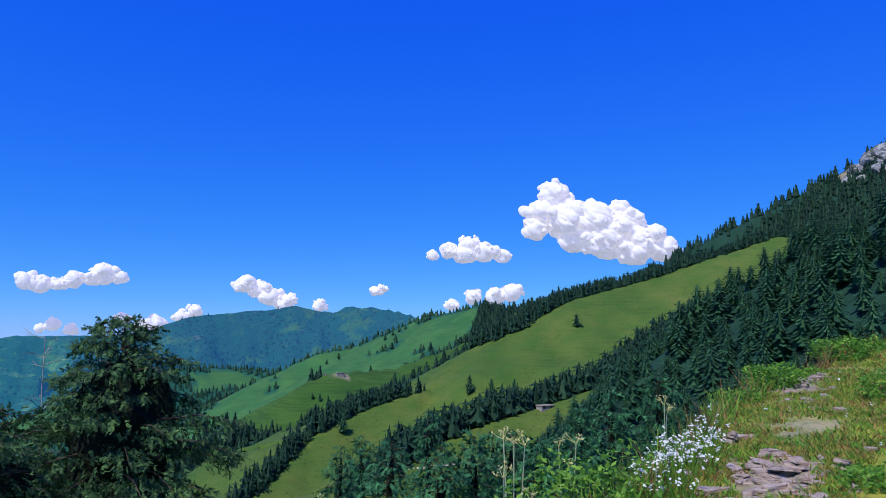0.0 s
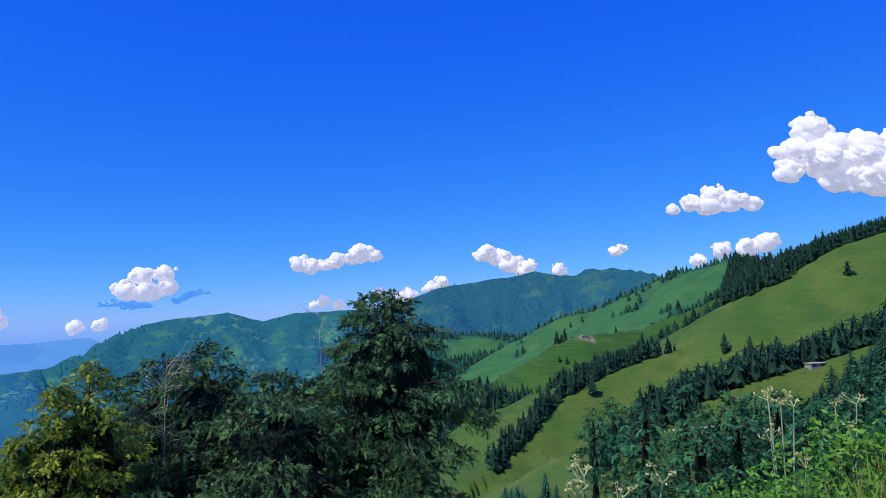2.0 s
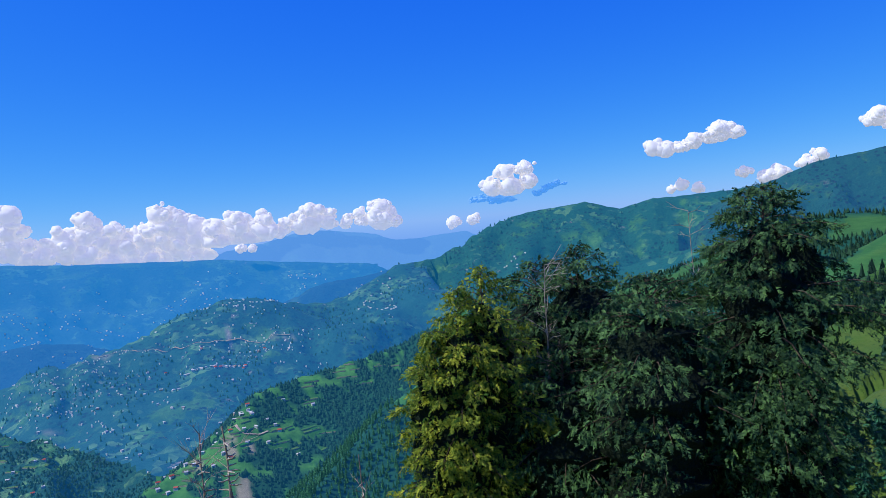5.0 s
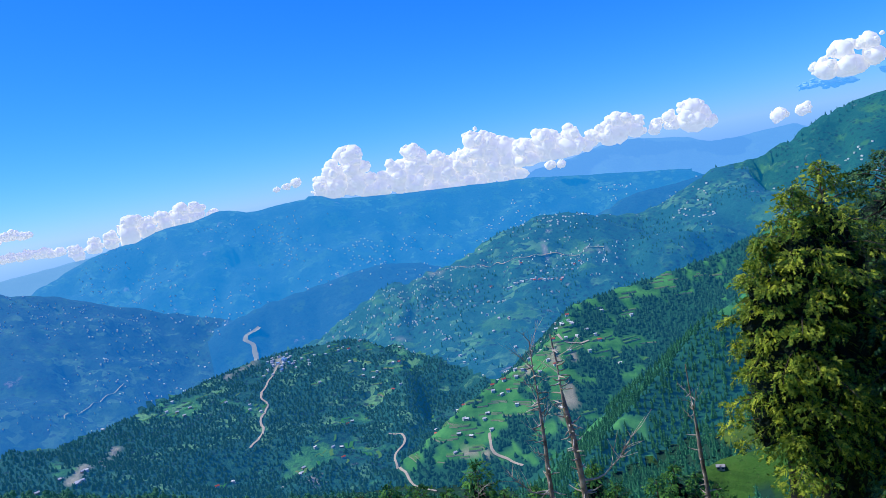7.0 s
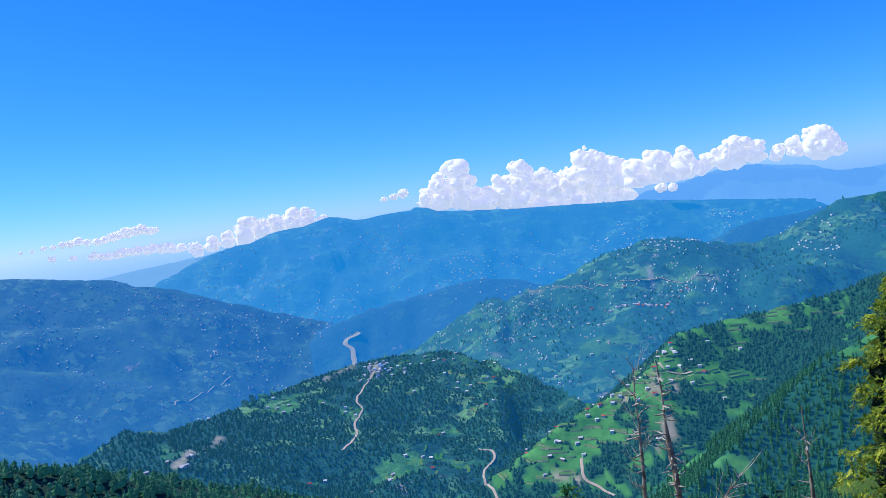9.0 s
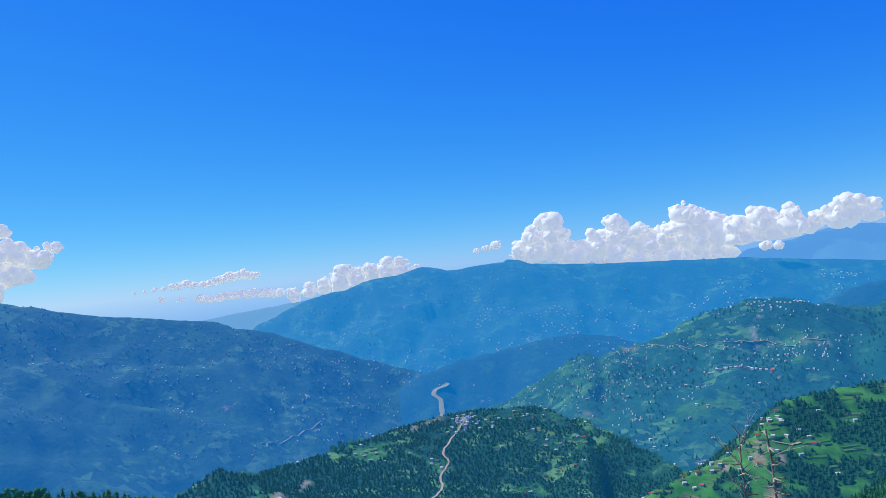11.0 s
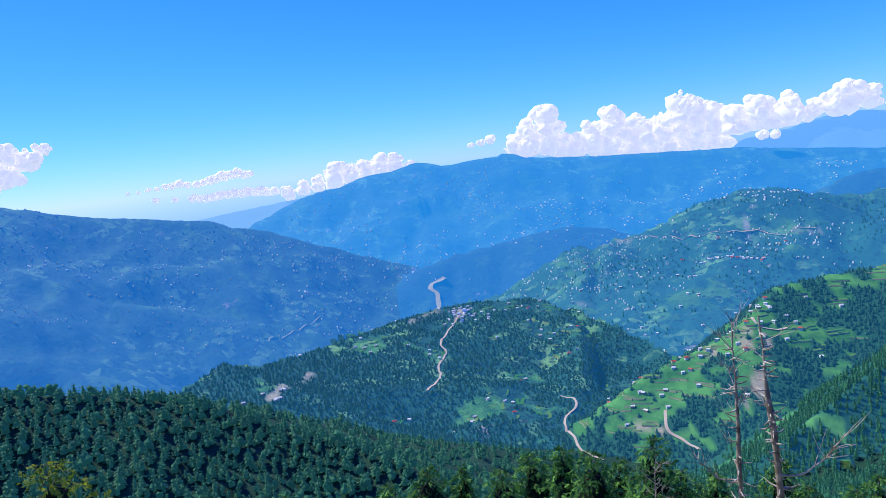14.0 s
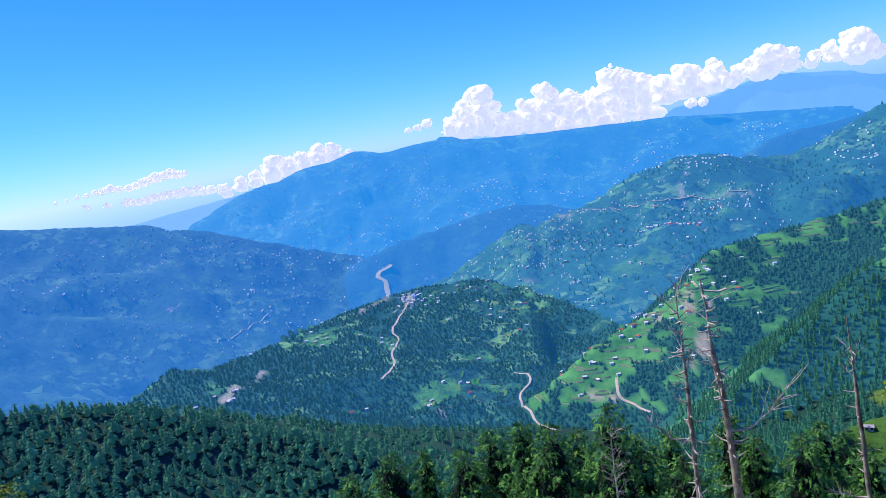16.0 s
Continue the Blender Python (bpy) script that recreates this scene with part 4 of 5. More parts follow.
def dead_trunk(label, azimuth, distance, top, thick, seed, stubs, lean=0.0, boughs=(), twigs=0, foot=16):
    """A bare dead trunk with broken stubs, some long boughs and fine twigs at its top."""
    rng = sub_rng(seed)
    base = at_bearing(azimuth, distance, foot=foot)
    h = top - base.z
    root = new("dead_tree")
    root.location = base
    zz = np.linspace(0, h, 16)
    wob = np.cumsum(rng.normal(0, .035, (16, 2)), 0) * np.linspace(.3, 1, 16)[:, None]
    wob -= wob[0]
    right = np.array([math.cos(radians(azimuth)), -math.sin(radians(azimuth))])
    path = np.column_stack([wob + right * lean * (zz / h)[:, None] ** 2, zz])
    rad = thick * (1 - .6 * zz / h) * np.where(zz > h * .86, .4, 1) * rng.uniform(.86, 1.14, 16)
    V, F = tube(path, rad, 9)
    mesh_object("trunk", V, F, M_SNAG if thick > .12 else M_DEAD, root, smooth=True)

    def at(u):
        return np.array([np.interp(u * h, zz, path[:, i]) for i in range(3)])
    for _ in range(stubs):
        u, a = rng.uniform(.35, .97), rng.uniform(0, 6.28)
        L = rng.uniform(.16, .62) * (1.3 - .5 * u)
        d = np.array([math.cos(a), math.sin(a), rng.uniform(-.35, .35)])
        p = at(u)
        V, F = tube([p, p + d * L * .55, p + d * L + np.array([0, 0, rng.uniform(-.05, .12)])], [.032, .024, .010], 5)
        mesh_object("stub", V, F, M_DEAD, root, smooth=True)
    for u, reach, rise in boughs:
        p = at(u)
        s = np.linspace(0, 1, 8)
        P = p + np.column_stack([np.outer(s * reach, right), rise * s ** 2.2 - .12 * np.sin(s * 3.1) * abs(reach) * .4])
        P[1:-1] += rng.normal(0, .03, (6, 3))
        pieces = [tube(P, np.linspace(.045, .012, 8), 5)]
        for _ in range(26):
            q = P[rng.integers(4, 8)]
            d = np.append(right * np.sign(reach) * rng.uniform(-.2, .8), rng.uniform(-.1, 1.0)) + rng.normal(0, .25, 3)
            L = rng.uniform(.3, .8)
            pieces.append(tube([q, q + d * L * .5, q + d * L + rng.normal(0, .06, 3)], [.012, .009, .004], 3))
        V, F = joined(pieces)
        mesh_object("bough", V, F, M_DEAD, root)
    pieces = []
    for _ in range(twigs):
        p = at(rng.uniform(.68, 1.0))
        a = rng.uniform(0, 6.28)
        d = np.array([math.cos(a), math.sin(a), rng.uniform(.1, 1.2)])
        L = rng.uniform(.4, 1.0)
        q = p + d * L * .5
        pieces.append(tube([p, q, p + d * L + rng.normal(0, .1, 3)], [.016, .010, .004], 3))
        for _ in range(3):
            pieces.append(tube([q, q + (d + rng.normal(0, .6, 3)) * L * .4], [.007, .003], 3))
    if pieces:
        V, F = joined(pieces)
        tagged(mesh_object("twig_fan", V, F, M_DEAD, root), kind="stuff")
    return tagged(root, label, "dead tree", "dead trunks")


dead_trunk("thick dead conifer trunk with broken stubs and a long bough", -49.3, 22, .58 - 22 * math.tan(radians(14.0)), .17, 301, 90, -.30, [(.63, 1.7, 1.2)], 4)
dead_trunk("bleached dead trunk with a fan of fine twigs", -53.0, 25, .58 - 25 * math.tan(radians(14.5)), .125, 302, 64, .1, [(.61, -1.3, .75)], 30)
dead_trunk("slim dead trunk with hooked top", -40.4, 31, .58 - 31 * math.tan(radians(17.6)), .15, 303, 26, -.2, [(.5, -1.3, .2)], 5)
dead_trunk("grey bare treetop among the firs", -26.8, 28, -1.5, .10, 304, 10, .2, [], 46, foot=4)
dead_trunk("grey bare treetop among the firs", -17.0, 30, -2.9, .10, 305, 8, -.2, [], 40, foot=4)
dead_trunk("grey leafless snag beside the tall fir", -14.0, 33, .1, .08, 306, 8, -.9, [], 26, foot=4)
dead_trunk("bare grey sapling before the firs", -59.6, 40, .58 - 40 * math.tan(radians(24.2)), .09, 307, 6, .1, [], 40)


# ---- clouds ----
def noise3(P, size, seed=0):
    p = P / size
    return (value_noise(p[:, 0] + p[:, 2] * .71, p[:, 1] - p[:, 2] * .53, seed) + value_noise(p[:, 2] + p[:, 0] * .37, p[:, 1] * .9 + 7.3, seed + 5)) - 1.0


def sphere_template(n):
    bm = bmesh.new()
    bmesh.ops.create_icosphere(bm, subdivisions=n, radius=1)
    bm.verts.ensure_lookup_table()
    V, F = np.array([v.co[:] for v in bm.verts]), np.array([[v.index for v in f.verts] for f in bm.faces])
    bm.free()
    return V, F


BALL4, BALL3, BALL2, BALL1 = (sphere_template(k) for k in (5, 4, 3, 2))


def cloud(label, lobes, seed, distance=4700, base=None, fill=False, material=None, flat=.9):
    """Cumulus: lobes of (azimuth, elevation, radius in degrees), with round heads on them and small curls on their rims; base: elevation of its flat foot."""
    rng = sub_rng(seed)
    pieces = []
    if fill:  # more lobes between those given, for long thin clouds
        lobes = list(lobes) + [((p[0] + q[0]) / 2, (p[1] + q[1]) / 2 - .05, (p[2] + q[2]) * .45) for p, q in zip(lobes[:-1], lobes[1:])]
    for a, e, rd in lobes:
        R = distance * radians(rd) * 1.06
        big = rd > .62
        puffs = [(np.zeros(3), R, BALL4 if rd > 1.35 else BALL3 if rd > .9 else BALL2)]
        away = np.array([math.sin(radians(a)), math.cos(radians(a))])
        for count, near, far, lo, hi, ball in ((4, .50, .85, .36, .62, BALL3 if rd > 1.2 else BALL2 if big else BALL1), (6 if big else 4, .72, 1.04, .12, .28, BALL1)):
            for _ in range(count):
                d = rng.normal(0, 1, 3)
                d[2] = abs(d[2]) * .9 - .30
                d[:2] -= away * max(0, d[:2] @ away)
                d /= np.linalg.norm(d)
                puffs.append((d * R * rng.uniform(near, far) * np.array([1.2, 1.2, 1]), R * rng.uniform(lo, hi), ball))
        c = np.array([distance * math.sin(radians(a)), distance * math.cos(radians(a)), distance * math.tan(radians(e))])
        for off, pr, (V, F) in puffs:
            P = V * pr
            W = P + c + off
            k = 1 + .34 * noise3(W, pr * 1.0, seed) + .24 * noise3(W, pr * .40, seed + 9) + .15 * noise3(W, pr * .17, seed + 19) + .08 * noise3(W, pr * .08, seed + 29)
            P = P * k[:, None] * np.array([1, 1, flat]) + c + off
            if base is not None:
                zb = distance * math.tan(radians(base)) + 14 * fbm(P[:, 0], P[:, 1], 60, 3, seed)
                P[:, 2] = np.where(P[:, 2] < zb, zb + (P[:, 2] - zb) * .22, P[:, 2])
            pieces.append((P, F))
    V, F = joined(pieces)
    ob = mesh_object("backdrop_cloud", V, F, material or M_CLOUD, smooth=True)
    return tagged(ob, label, "cloud", kind="structure")


cloud("large white cumulus cloud over the ridge", [(21.6, 11.9, 1.1), (20.2, 10.8, .9), (22.5, 10.0, 1.5), (24.6, 9.9, 1.5), (26.9, 9.6, 1.4), (28.7, 8.5, 1.3), (25.5, 8.3, 1.5), (29.8, 7.6, 1.0), (23.3, 8.6, 1.2), (20.4, 9.5, .9), (27.5, 7.4, 1.2)], 1, 4700, 6.6)
cloud("flat white cumulus cloud", [(14.8, 8.1, .75), (13.2, 7.5, .7), (16.2, 7.6, .8), (14.6, 7.3, .8), (17.6, 7.2, .55), (12.0, 7.2, .4)], 2, 4700, 6.7)
cloud("bright small cloud behind the wooded crest", [(13.6, 3.3, .5), (15.3, 4.0, .6), (17.0, 4.0, .7), (18.3, 4.3, .75)], 3, 4800)
cloud("faint little cloud", [(7.5, 4.3, .40), (8.1, 4.5, .32)], 4, 4800)
cloud("white cumulus behind the mountain", [(-2.4, 4.5, .65), (-1.4, 4.2, .7), (-.6, 3.6, .8), (.6, 3.2, .7), (-3.0, 4.3, .4)], 5, 4800)
cloud("white puff behind the peak", [(3.2, 3.1, .45)], 6, 4800)
cloud("white puffs behind the mountain", [(-6.1, 2.4, .5), (-7.0, 1.9, .5), (-8.7, 1.4, .6), (-11.0, 1.7, .45), (-9.6, 1.1, .5)], 7, 4800)
cloud("lilac cloud of two clumps", [(-17.2, 4.1, .6), (-16.3, 3.9, .6), (-12.4, 4.9, .65), (-13.3, 4.5, .55), (-11.4, 4.6, .5), (-14.6, 4.1, .40), (-15.4, 3.9, .42)], 8, 4700, 3.2, True)
cloud("small white cloud over the mountain", [(-15.3, 1.1, .45), (-14.2, .8, .4), (-16.2, .8, .3)], 9, 4800)
cloud("white cumulus over the blue mountain", [(-28.6, 3.2, .7), (-27.0, 3.5, .65), (-29.8, 2.2, .7), (-28.3, 2.0, .9), (-26.9, 2.5, .6)], 10, 4700, 1.5)
cloud("dim blue scrap of cloud", [(-31.2, 1.3, .36), (-30.4, 1.35, .45), (-29.5, 1.25, .5), (-28.4, 1.1, .4)], 20, 4760, fill=True, material=M_SCRAP, flat=.45)
cloud("dim blue scrap of cloud", [(-26.2, 1.4, .34), (-25.5, 1.8, .40), (-24.7, 2.1, .30), (-24.1, 2.0, .2)], 21, 4760, fill=True, material=M_SCRAP, flat=.5)
cloud("low puffs over the last range", [(-33.0, -.3, .45), (-31.4, -.2, .45)], 11, 4850)
def towers(outline, lean=.5):
    """Lobes that fill a cumulus bank below its outline: azimuth, elevation of its top and of its foot."""
    lobes = []
    for a, top, foot in outline:
        r = min(.80, max(.36, .34 * (top - foot)))
        e = top - r
        while e > foot - .1:
            lobes.append((a + lean * .3 * math.sin(e * 7 + a), e, r))
            e -= r * 1.2
            r = min(.95, r * 1.25)
    return lobes


cloud("great cumulus bank on the mountain", towers([(-67.6, 1.4, -.2), (-66.5, 2.2, -.4), (-65.1, 3.2, -.5), (-64.0, 1.0, -.7), (-62.7, 1.0, -.8), (-61.6, 1.6, -.9), (-60.4, 2.5, -1.0), (-59.4, 1.8, -1.2), (-58.2, 1.5, -1.3),
                                                    (-57.2, .9, -1.4), (-56.1, 1.6, -1.5), (-55.2, 2.8, -1.5), (-54.1, 2.3, -1.4), (-52.8, 1.6, -1.4)]), 12, 4740, -1.6)
cloud("cumulus bank trailing off behind the mountain", towers([(-51.6, 1.4, -1.0), (-50.0, 1.9, -.8), (-48.9, 1.3, -.6), (-47.8, 1.7, -.4), (-46.4, 1.1, -.3), (-45.0, 1.7, 0), (-44.0, 2.2, .1), (-42.8, 1.6, .1), (-41.4, 1.1, .1),
                                                               (-40.2, 1.4, .1), (-38.9, 2.0, -.1), (-37.8, 1.1, -.1)]), 13, 4700, -.6)
cloud("wisp of low cloud", [(-49.6, -1.0, .35), (-48.8, -1.1, .3)], 14, 4300)
cloud("small cloud by the bank", [(-70.2, 1.0, .3), (-69.4, 1.2, .35), (-71.0, .9, .22)], 15, 4700)
cloud("low cloud lying on the mountain shoulder", towers([(-75.9, .4, -.4), (-77.1, 1.1, -.3), (-78.3, 1.2, -.4), (-79.4, .9, -.5), (-80.6, .7, -.7), (-82.0, 1.0, -.9), (-83.2, .1, -1.0), (-84.4, -.1, -1.1), (-85.6, -.4, -1.2)]), 16, 4480, -1.6)
cloud("long cloud streak over the far valley", [(-86.6, -.8, .36), (-87.6, -.6, .38), (-88.6, -.5, .36), (-89.6, -.5, .36), (-90.6, -.5, .34), (-91.6, -.6, .3), (-92.6, -.5, .28), (-95.2, -.3, .2)], 17, 4750, -1.0, True)
cloud("thin upper cloud streak over the far valley", [(-88.4, .8, .30), (-89.2, 1.0, .36), (-90.2, .9, .40), (-91.2, .7, .32), (-92.2, .5, .28), (-93.4, .7, .30), (-94.4, .6, .22), (-95.6, .5, .16), (-97.0, .4, .12)], 19, 4780, .3, True)
cloud("tall cumulus over the far hill", [(-106.8, 5.0, .9), (-104.9, 5.5, .5), (-104.4, 3.9, .8), (-102.9, 3.5, .8), (-101.9, 4.1, .5), (-106.0, 3.2, 1.0), (-107.6, 3.2, 1.0), (-104.5, 2.4, .8), (-106.0, 1.5, .9), (-108.5, 4.5, 1.0)], 18, 4700, .6)


# ---- roads, river, fields and houses of the valley ----
n = Nodes("road_dust")
M_ROAD = n.done(n.mix(n.noise(.2, 5), (.36, .28, .20), (.52, .43, .34)), .95)
# river, fields and terrace walls carry the valley's blue haze as painted emission
n = Nodes("river_gravel")
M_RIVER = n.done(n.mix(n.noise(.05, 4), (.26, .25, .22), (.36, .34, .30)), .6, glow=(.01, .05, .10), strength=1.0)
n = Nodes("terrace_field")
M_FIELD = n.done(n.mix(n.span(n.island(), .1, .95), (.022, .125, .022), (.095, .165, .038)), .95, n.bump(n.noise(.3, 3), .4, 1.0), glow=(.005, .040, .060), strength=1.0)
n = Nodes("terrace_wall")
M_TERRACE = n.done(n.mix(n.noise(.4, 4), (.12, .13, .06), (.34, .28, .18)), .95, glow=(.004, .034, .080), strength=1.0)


def ribbon(name, label, category, pts, width, material, lift=1.6, wiggle=3.0, seed=0):
    L = smooth_line(pts, 5)
    rng = sub_rng(seed)
    L = L + np.stack([fbm(L[:, 0], L[:, 1], 30, 2, 71 + seed), fbm(L[:, 0], L[:, 1], 30, 2, 91 + seed)], 1) * wiggle * 3
    d = np.gradient(L, axis=0)
    d /= np.linalg.norm(d, axis=1)[:, None]
    nrm = np.stack([-d[:, 1], d[:, 0]], 1)
    w = width * (1 + .5 * fbm(L[:, 0], L[:, 1], 25, 2, 5))[:, None]
    zc = surface_z(L[:, 0], L[:, 1]) + lift
    rows = []
    for k in (-.5, -.2, .2, .5):
        p = L + nrm * w * k
        rows.append(np.column_stack([p, np.maximum(zc - .4, surface_z(p[:, 0], p[:, 1]) + lift * .6) - (.3 if abs(k) > .3 else 0)]))
    V = np.stack(rows, 1).reshape(-1, 3)
    i = np.arange(len(L) - 1)[:, None] * 4 + np.arange(3)[None]
    F = np.stack([i, i + 1, i + 5, i + 4], -1).reshape(-1, 4)
    return tagged(mesh_object(name, V, F, material, smooth=True), label, category, kind="structure")


ribbon("road", "pale dirt road winding down the village ridge", "road", ROADS["village"], 4.8, M_ROAD, 1.8, 2.5, 1)
ribbon("road", "pale dirt road winding between green fields", "road", ROADS["fields"], 4.6, M_ROAD, 1.6, 1.5, 2)
ribbon("road", "dirt road cut below the terraced spur", "road", ROADS["cut"], 5, M_ROAD, 1.6, 1.5, 3)
ribbon("road", "long pale road along the far slope", "road", ROADS["slope"], 5, M_ROAD, 3, 4, 4)
ribbon("road", "pale road over the terraced spur", "road", ROADS["spur"], 5, M_ROAD, 1.6, 2, 5)
ribbon("road", "short pale track on the green spur", "road", [(48, 303), (60, 302), (73, 306), (84, 306)], 1.5, M_ROAD, .4, .4, 8)
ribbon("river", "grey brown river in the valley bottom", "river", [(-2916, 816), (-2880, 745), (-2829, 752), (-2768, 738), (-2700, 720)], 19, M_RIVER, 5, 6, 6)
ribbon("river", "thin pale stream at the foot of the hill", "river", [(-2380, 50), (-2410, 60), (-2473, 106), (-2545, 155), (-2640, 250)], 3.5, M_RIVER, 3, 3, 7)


def slope_at(x, y, e=6.0):
    gx = (land(x + e, y) - land(x - e, y)) / (2 * e)
    gy = (land(x, y + e) - land(x, y - e)) / (2 * e)
    return gx, gy


def scatter_on(keys, count, seed, lo, hi, open_land=True, box=None):
    """Random places on the land of the named crests between two distances; on open land only if asked."""
    rng = sub_rng(seed)
    a0, a1 = box or (-112, -30)
    a = np.radians(rng.uniform(a0, a1, count * 14))
    r = np.sqrt(rng.uniform(lo * lo, hi * hi, a.size))
    x, y = r * np.sin(a), r * np.cos(a)
    z, which, dist, side = land(x, y, True)
    m = np.isin(which, [NAMES.index(k) for k in keys])
    if open_land:
        m &= woods_at(x, y, which, dist, side) < .5
    k = np.nonzero(m)[0][:count]
    return x[k], y[k], surface_z(x[k], y[k])


def terraces():
    """Fields on ledges along the contours, each with a low earth wall on its lower side."""
    top, wall = [], []
    rng = sub_rng(44)
    for keys, count, lo, hi, box in ((["t"], 190, 1000, 1750, (-68, -36)), (["b"], 120, 1150, 2050, (-96, -62))):
        x, y, z = scatter_on(keys, count, 45, lo, hi, True, box)
        gx, gy = slope_at(x, y)
        for i in range(len(x)):
            g = math.hypot(gx[i], gy[i]) + 1e-6
            ux, uy = -gy[i] / g, gx[i] / g
            L, W = rng.uniform(12, 36), rng.uniform(3.5, 7.5)
            t = np.linspace(-.5, .5, 5)
            cx, cy = x[i] + ux * L * t, y[i] + uy * L * t
            for _ in range(2):
                zz = surface_z(cx, cy)
                cx, cy = cx - gx[i] / g * (zz - z[i]) / g * .5, cy - gy[i] / g * (zz - z[i]) / g * .5
            up = np.column_stack([cx + gx[i] / g * W * .5, cy + gy[i] / g * W * .5, np.full(5, z[i] + g * W * .5 + .35)])
            dn = np.column_stack([cx - gx[i] / g * W * .5, cy - gy[i] / g * W * .5, np.full(5, z[i] + g * W * .25 + .25)])
            ft = dn - np.array([gx[i] / g * .8, gy[i] / g * .8, g * W * .45 + .9])
            q = np.array([[k, k + 1, k + 6, k + 5] for k in range(4)])
            top.append((np.vstack([up, dn]), q))
            wall.append((np.vstack([dn, ft]), q))
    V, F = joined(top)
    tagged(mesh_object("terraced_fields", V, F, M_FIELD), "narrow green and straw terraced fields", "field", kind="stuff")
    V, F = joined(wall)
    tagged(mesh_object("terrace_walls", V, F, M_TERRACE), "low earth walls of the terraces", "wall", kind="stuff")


terraces()


def plain_material(name, color, rough=.7, var=.15, scale=.6):
    n = Nodes(name)
    return n.done(n.mix(n.noise(scale, 4), tuple(c * (1 - var) for c in color), color), rough)


M_WHITEWASH = plain_material("whitewash", (.78, .76, .72))
M_MUD = plain_material("mud_plaster", (.46, .38, .30))
M_TIN = plain_material("tin_roof", (.68, .64, .60), .6)
M_REDROOF = plain_material("red_roof", (.50, .10, .08), .6)
M_BLUEROOF = plain_material("blue_roof", (.15, .32, .55), .5)
M_DARKGLASS = plain_material("dark_window", (.03, .035, .04), .3)


def box_arrays(cx, cy, cz, sx, sy, sz):
    V = np.array([(cx + a * sx / 2, cy + b * sy / 2, cz + c * sz / 2) for a in (-1, 1) for b in (-1, 1) for c in (-1, 1)])
    return V, np.array([(0, 1, 3, 2), (4, 6, 7, 5), (0, 4, 5, 1), (2, 3, 7, 6), (0, 2, 6, 4), (1, 5, 7, 3)])


def house(label, place, turn, size, wall_m, roof_m, flat=False, group="houses of the valley"):
    """A small house: walls, roof with eaves, a door and two windows, on a footing that reaches into the slope."""
    L, W, H = size
    root = new("house")
    root.matrix_basis = Matrix.Translation(place) @ Matrix.Rotation(turn, 4, "Z")
    V, F = box_arrays(0, 0, H / 2 - 1.5, L, W, H + 3)
    mesh_object("wall", V, F, wall_m, root)
    if flat:
        V, F = box_arrays(0, 0, H + .15, L + .8, W + .8, .3)
    else:
        e, o, r = .5, W / 2 + .5, W * .38
        V = np.array([(-L / 2 - e, -o, H - .1), (L / 2 + e, -o, H - .1), (L / 2 + e, 0, H + r), (-L / 2 - e, 0, H + r), (L / 2 + e, o, H - .1), (-L / 2 - e, o, H - .1),
                      (-L / 2 - e, -o, H - .3), (L / 2 + e, -o, H - .3), (L / 2 + e, o, H - .3), (-L / 2 - e, o, H - .3)])
        F = np.array([(0, 1, 2, 3), (3, 2, 4, 5), (0, 6, 7, 1), (5, 4, 8, 9), (1, 7, 8, 2), (2, 8, 4, 4), (0, 3, 9, 6), (3, 5, 5, 9), (6, 9, 8, 7)])
        F = np.array([f for f in F.tolist() if len(set(f)) == 4])
    mesh_object("roof", V, F, roof_m, root)
    for x in (-L * .3, L * .3):
        V, F = box_arrays(x, -W / 2 - .02, H * .58, 1.0, .08, 1.0)
        mesh_object("window", V, F, M_DARKGLASS, root)
    V, F = box_arrays(0, -W / 2 - .02, 1.0, .9, .08, 2.0)
    mesh_object("door", V, F, M_MUD, root)
    return tagged(root, label, "house", group)


KINDS = [("white house with tin roof among green fields", (6.2, 4.4, 3.2), M_WHITEWASH, M_TIN, False), ("white house with red roof on the slope", (7, 4.6, 3.2), M_WHITEWASH, M_REDROOF, False),
         ("flat-roofed white house on the slope", (6.2, 5, 3.4), M_WHITEWASH, M_TIN, True), ("mud-plastered house with tin roof", (7, 4.4, 2.8), M_MUD, M_TIN, False),
         ("white house with blue roof on the ridge", (8, 5.4, 4.4), M_WHITEWASH, M_BLUEROOF, False)]


